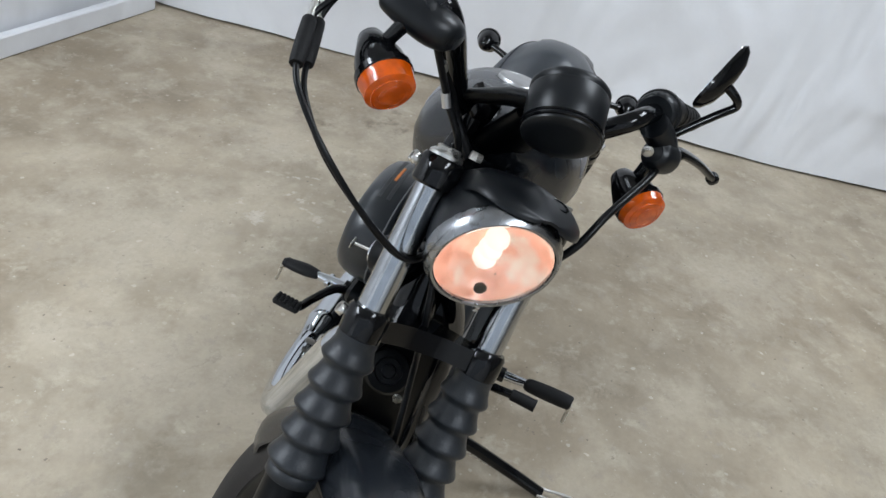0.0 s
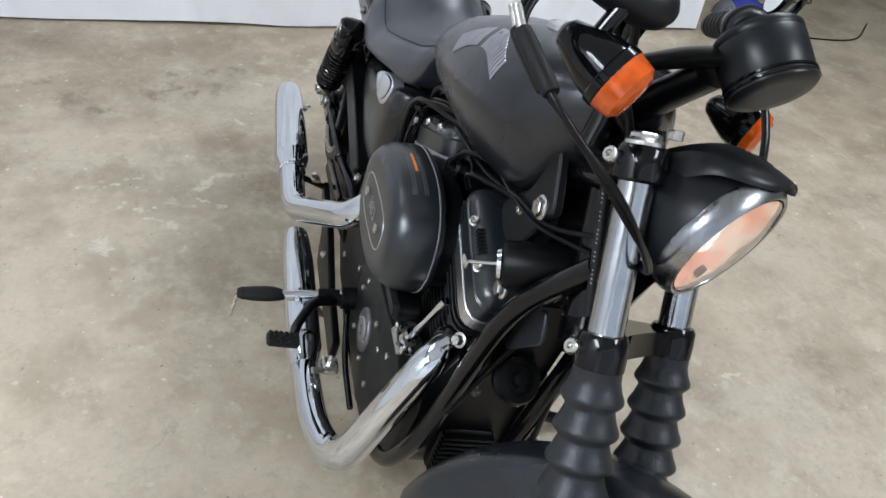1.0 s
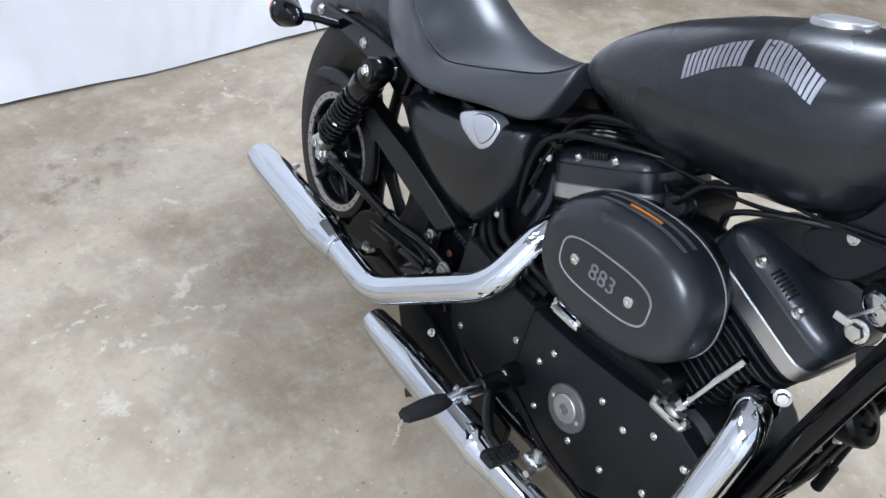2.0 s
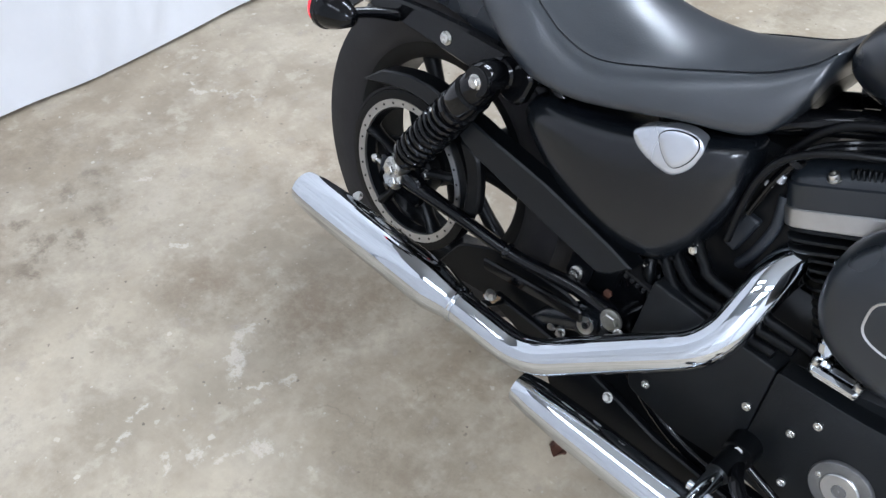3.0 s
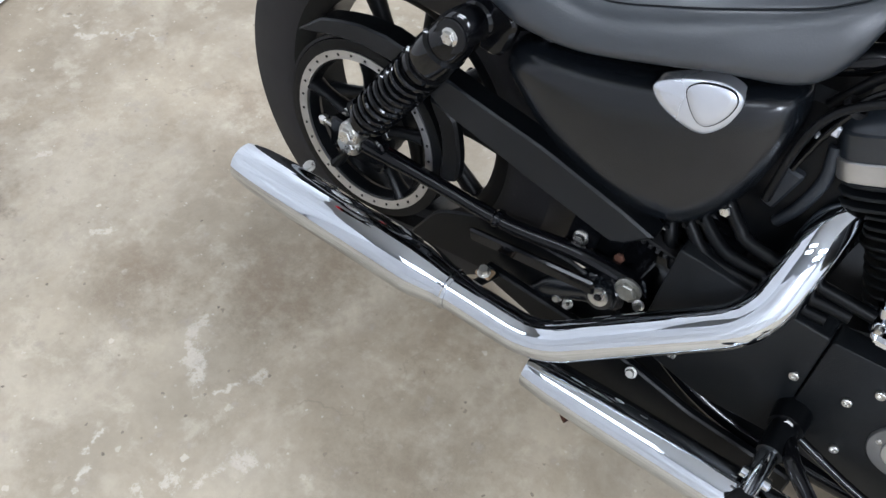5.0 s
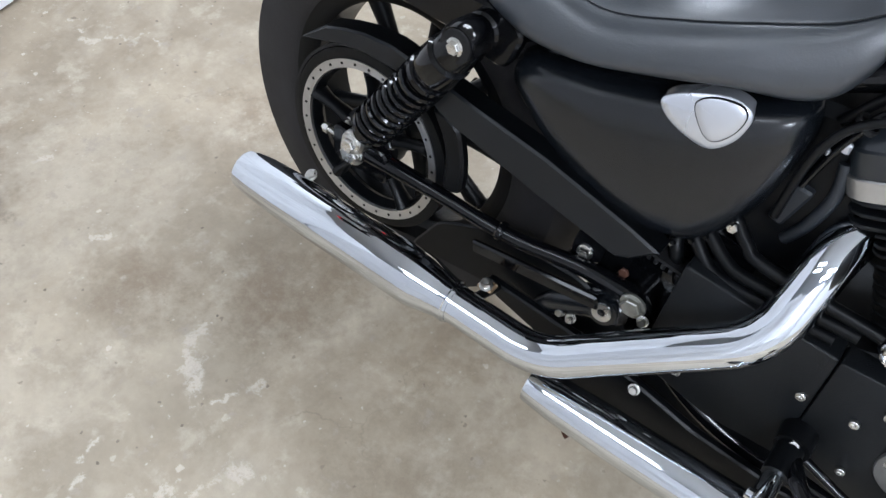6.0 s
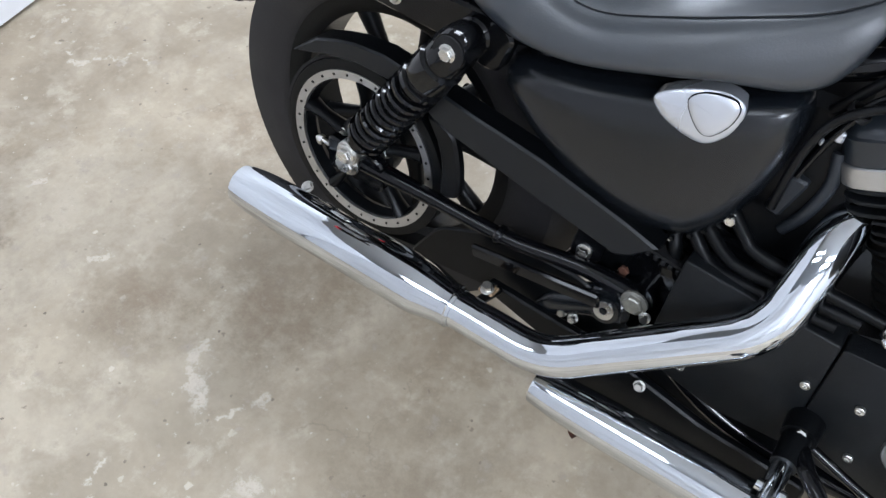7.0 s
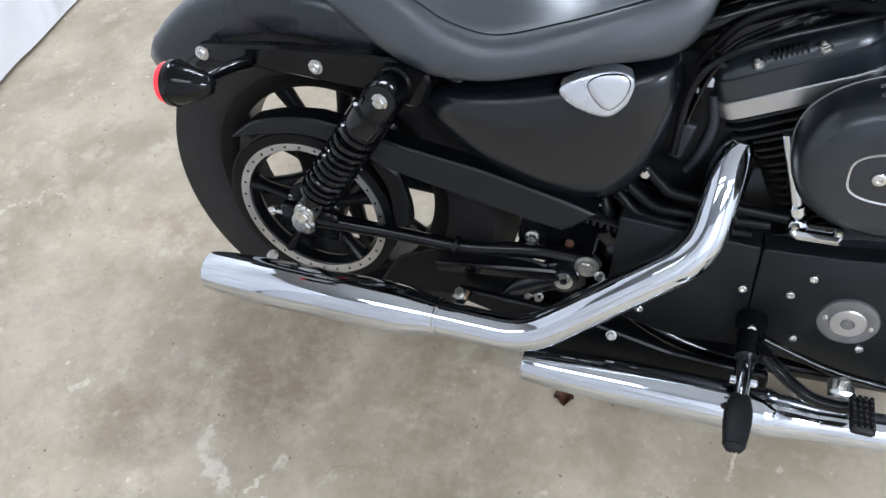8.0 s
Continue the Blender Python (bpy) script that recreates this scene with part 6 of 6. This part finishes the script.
front("speedo_bracket", [tube([(1.090, -0.070, 0.985), (1.115, -0.058, 1.010), (1.142, -0.045, 1.036), (1.170, -0.030, 1.058)], [0.018, 0.022, 0.026, 0.026], 16, 18, flat=0.45), tube([(1.095, 0.06, 0.998), (1.125, 0.04, 1.020), (1.155, 0.01, 1.045)], [0.014, 0.016, 0.020], 12, 16, flat=0.6), tube([(1.105, 0, 0.945), (1.125, 0, 0.985), (1.160, -0.010, 1.035)], [0.034, 0.034, 0.032], 20, 14, flat=0.5)], PLASTIC, speedo)

# ---- cables ----
for a, b, low in (((1.112, -0.281, 0.987), (1.170, -0.284, 0.965), 0.0), ((1.126, -0.294, 0.991), (1.186, -0.298, 0.969), 0.004)):
    a, b = Vector(a), Vector(b)
    cable = front("throttle_cable", tube([(1.095, -0.232, 1.085), (1.092 + low * 3, -0.268 - low, 1.030), tuple(a), tuple(b), (1.218 + low, -0.278 - low, 0.952), (1.262 + low, -0.235, 0.922 + low), (1.285, -0.150 - low, 0.880), (1.270, -0.085 - low, 0.850), (1.20, -0.03, 0.84), (1.14, -0.02, 0.85)], 0.0036, 10, 90), CABLE, None, "black control cable")
    front("cable_sleeve", tube([a, a.lerp(b, 0.06), a.lerp(b, 0.94), b], [0.0055, 0.0085, 0.0085, 0.0055], 14, 12), RUBBER, cable, "black rubber sleeve on the cable")
    front("cable_ferrule", tube([a + (a - b) * 0.35 + Vector((0, 0, 0.006)), a], 0.0048, 10, 2), STEEL, cable)
front("clutch_cable", tube([(1.112, 0.212, 1.046), (1.121, 0.209, 1.043), (1.160, 0.178, 1.030), (1.215, 0.125, 0.992), (1.246, 0.098, 0.940), (1.225, 0.085, 0.860), (1.17, 0.06, 0.75), (1.13, 0.05, 0.45)], 0.0052, 10, 60), CABLE, None, "black clutch cable")
front("brake_hose", tube([(1.13, -0.19, 1.07), (1.135, -0.150, 1.03), (1.13, -0.105, 0.985), (1.15, -0.060, 0.94), (1.20, -0.03, 0.85), (1.26, 0.0, 0.76), (1.25, 0.05, 0.66), (1.33, 0.075, 0.54), (1.36, 0.085, 0.46)], 0.0048, 10, 70), CABLE, None, "black brake hose")
for a, b in (((1.129, -0.114, 0.993), (1.134, -0.103, 0.979)), ((1.132, -0.142, 1.025), (1.130, -0.134, 1.016))):
    front("hose_fitting", tube([a, b], 0.0058, 10, 2), ALU, None)
front("bar_wire", tube([(1.095, -0.17, 1.06), (1.105, -0.120, 1.010), (1.110, -0.070, 0.960), (1.15, -0.03, 0.93)], 0.007, 10, 26), CABLE, None)
front("bar_wire", tube([(1.085, 0.155, 1.072), (1.108, 0.112, 1.058), (1.108, 0.070, 0.970), (1.15, 0.03, 0.93)], 0.006, 10, 26), CABLE, None)
front("indicator_wire", tube([(1.115, 0.21, 1.06), (1.12, 0.205, 1.035), (1.115, 0.208, 1.012)], 0.003, 8, 14), CABLE, None)
ph0, ph1 = Vector(stem(1.005, 0.020, -0.062)), Vector(stem(0.850, 0.030, -0.058))
printed = front("printed_hose", tube([ph0, ph1], 0.0058, 12, 2), RUBBER, None, "black hose with small white printed marks")
for k in range(22):
    if k % 9 in (3, 7):
        continue
    p = ph0.lerp(ph1, 0.12 + 0.032 * k) + Vector((0.0008, -0.0058, 0.0))
    front("printed_mark", box(p.x, p.y, p.z, 0.0022, 0.0008, 0.0011, 0.0002), LETTER, printed)

# ---- small things on the floor ----
def dry_leaf(x, y):
    rings = []
    for i in range(9):
        f = i / 8
        w = 0.014 * math.sin(math.pi * min(1, f * 0.96 + 0.02)) ** 0.8 + 0.0008
        c = Vector((x + (f - 0.5) * 0.036, y, 0.003 + 0.010 * math.sin(f * 5.0) ** 2))
        row = [c + Vector((0, w * k / 3 + 0.004 * noise.noise((f * 6, k, 1.0)), 0.010 * (k / 3) ** 2 * (0.6 + 0.4 * math.sin(f * 9)))) for k in range(-3, 4)]
        rings.append(row + [p + Vector((0, 0, 0.0008)) for p in reversed(row)])
    solid("dry_leaf", loft(rings), LEAF, "small curled brown dry leaf on the concrete", "leaf")


dry_leaf(0.433, -0.105)


def arch(r, half, a0, a1, y0=0.0, thick=0.003, n=28):
    """A crowned mudguard standing on its two ends: its axis lies along x."""
    rings = []
    for i in range(n + 1):
        a = radians(a0 + (a1 - a0) * i / n)
        line = [(-1.0, -0.030), (-0.96, -0.012), (-0.7, -0.004), (0.0, 0.0), (0.7, -0.004), (0.96, -0.012), (1.0, -0.030)]
        outer = [(half * u, r + d) for u, d in line]
        inner = [(u * 0.96, q - thick) for u, q in reversed(outer)]
        rings.append([Vector((u, y0 + q * math.cos(a), 0.96 * q * math.sin(a))) for u, q in outer + inner])
    return loft(rings)


def loose_fender():
    """A loose blue fender with a bright trim at one end, standing on the floor past the sheet."""
    root = thing("blue_fender", "blue painted loose fender with chrome trim on the concrete", "fender", pose(-1.60, 2.075, 0.0, 0, 0, -14))
    part("shell", arch(0.150, 0.085, 2, 128), BLUE, root, "glossy blue painted shell")
    part("chrome_trim", arch(0.152, 0.086, 121, 166), SILVER, root, "bright metal trim plate")
    part("lining", arch(0.1445, 0.080, 3, 165), PLASTIC, root, "black inner lining")


loose_fender()


def dark_bag():
    """A limp dark bag that stands behind the sheet's edge."""
    rings = []
    for i in range(19):
        f = i / 18
        w = 0.17 * (1 - 0.35 * f) * (0.93 + 0.07 * math.cos(f * 9)) * (1.0 if f < 0.9 else 1 - (f - 0.9) * 5)
        rings.append([Vector((-2.12 + 0.75 * w * math.cos(a) * (1 + 0.14 * noise.noise((f * 4, a, 2.0))), 2.02 + 0.05 * f + w * math.sin(a) * (1 + 0.14 * noise.noise((f * 4, a, 7.0))), 0.002 + 0.46 * f)) for a in (2 * math.pi * k / 28 for k in range(28))])
    solid("dark_bag", loft(rings), BAG, "dark navy bag standing on the concrete behind the sheet", "bag")


dark_bag()
for line in ([(-1.62, 2.27, 0.004), (-1.54, 2.37, 0.004), (-1.50, 2.47, 0.004), (-1.53, 2.70, 0.004), (-1.75, 2.92, 0.004)], [(-2.12, 2.24, 0.004), (-1.98, 2.28, 0.004), (-1.93, 2.38, 0.004), (-2.00, 2.55, 0.004), (-2.03, 2.75, 0.004), (-2.35, 2.78, 0.004), (-2.70, 2.82, 0.004)]):
    solid("floor_cable", tube(line, 0.004, 6, 60), CABLE, "thin black cable lying loose on the concrete", "cable")
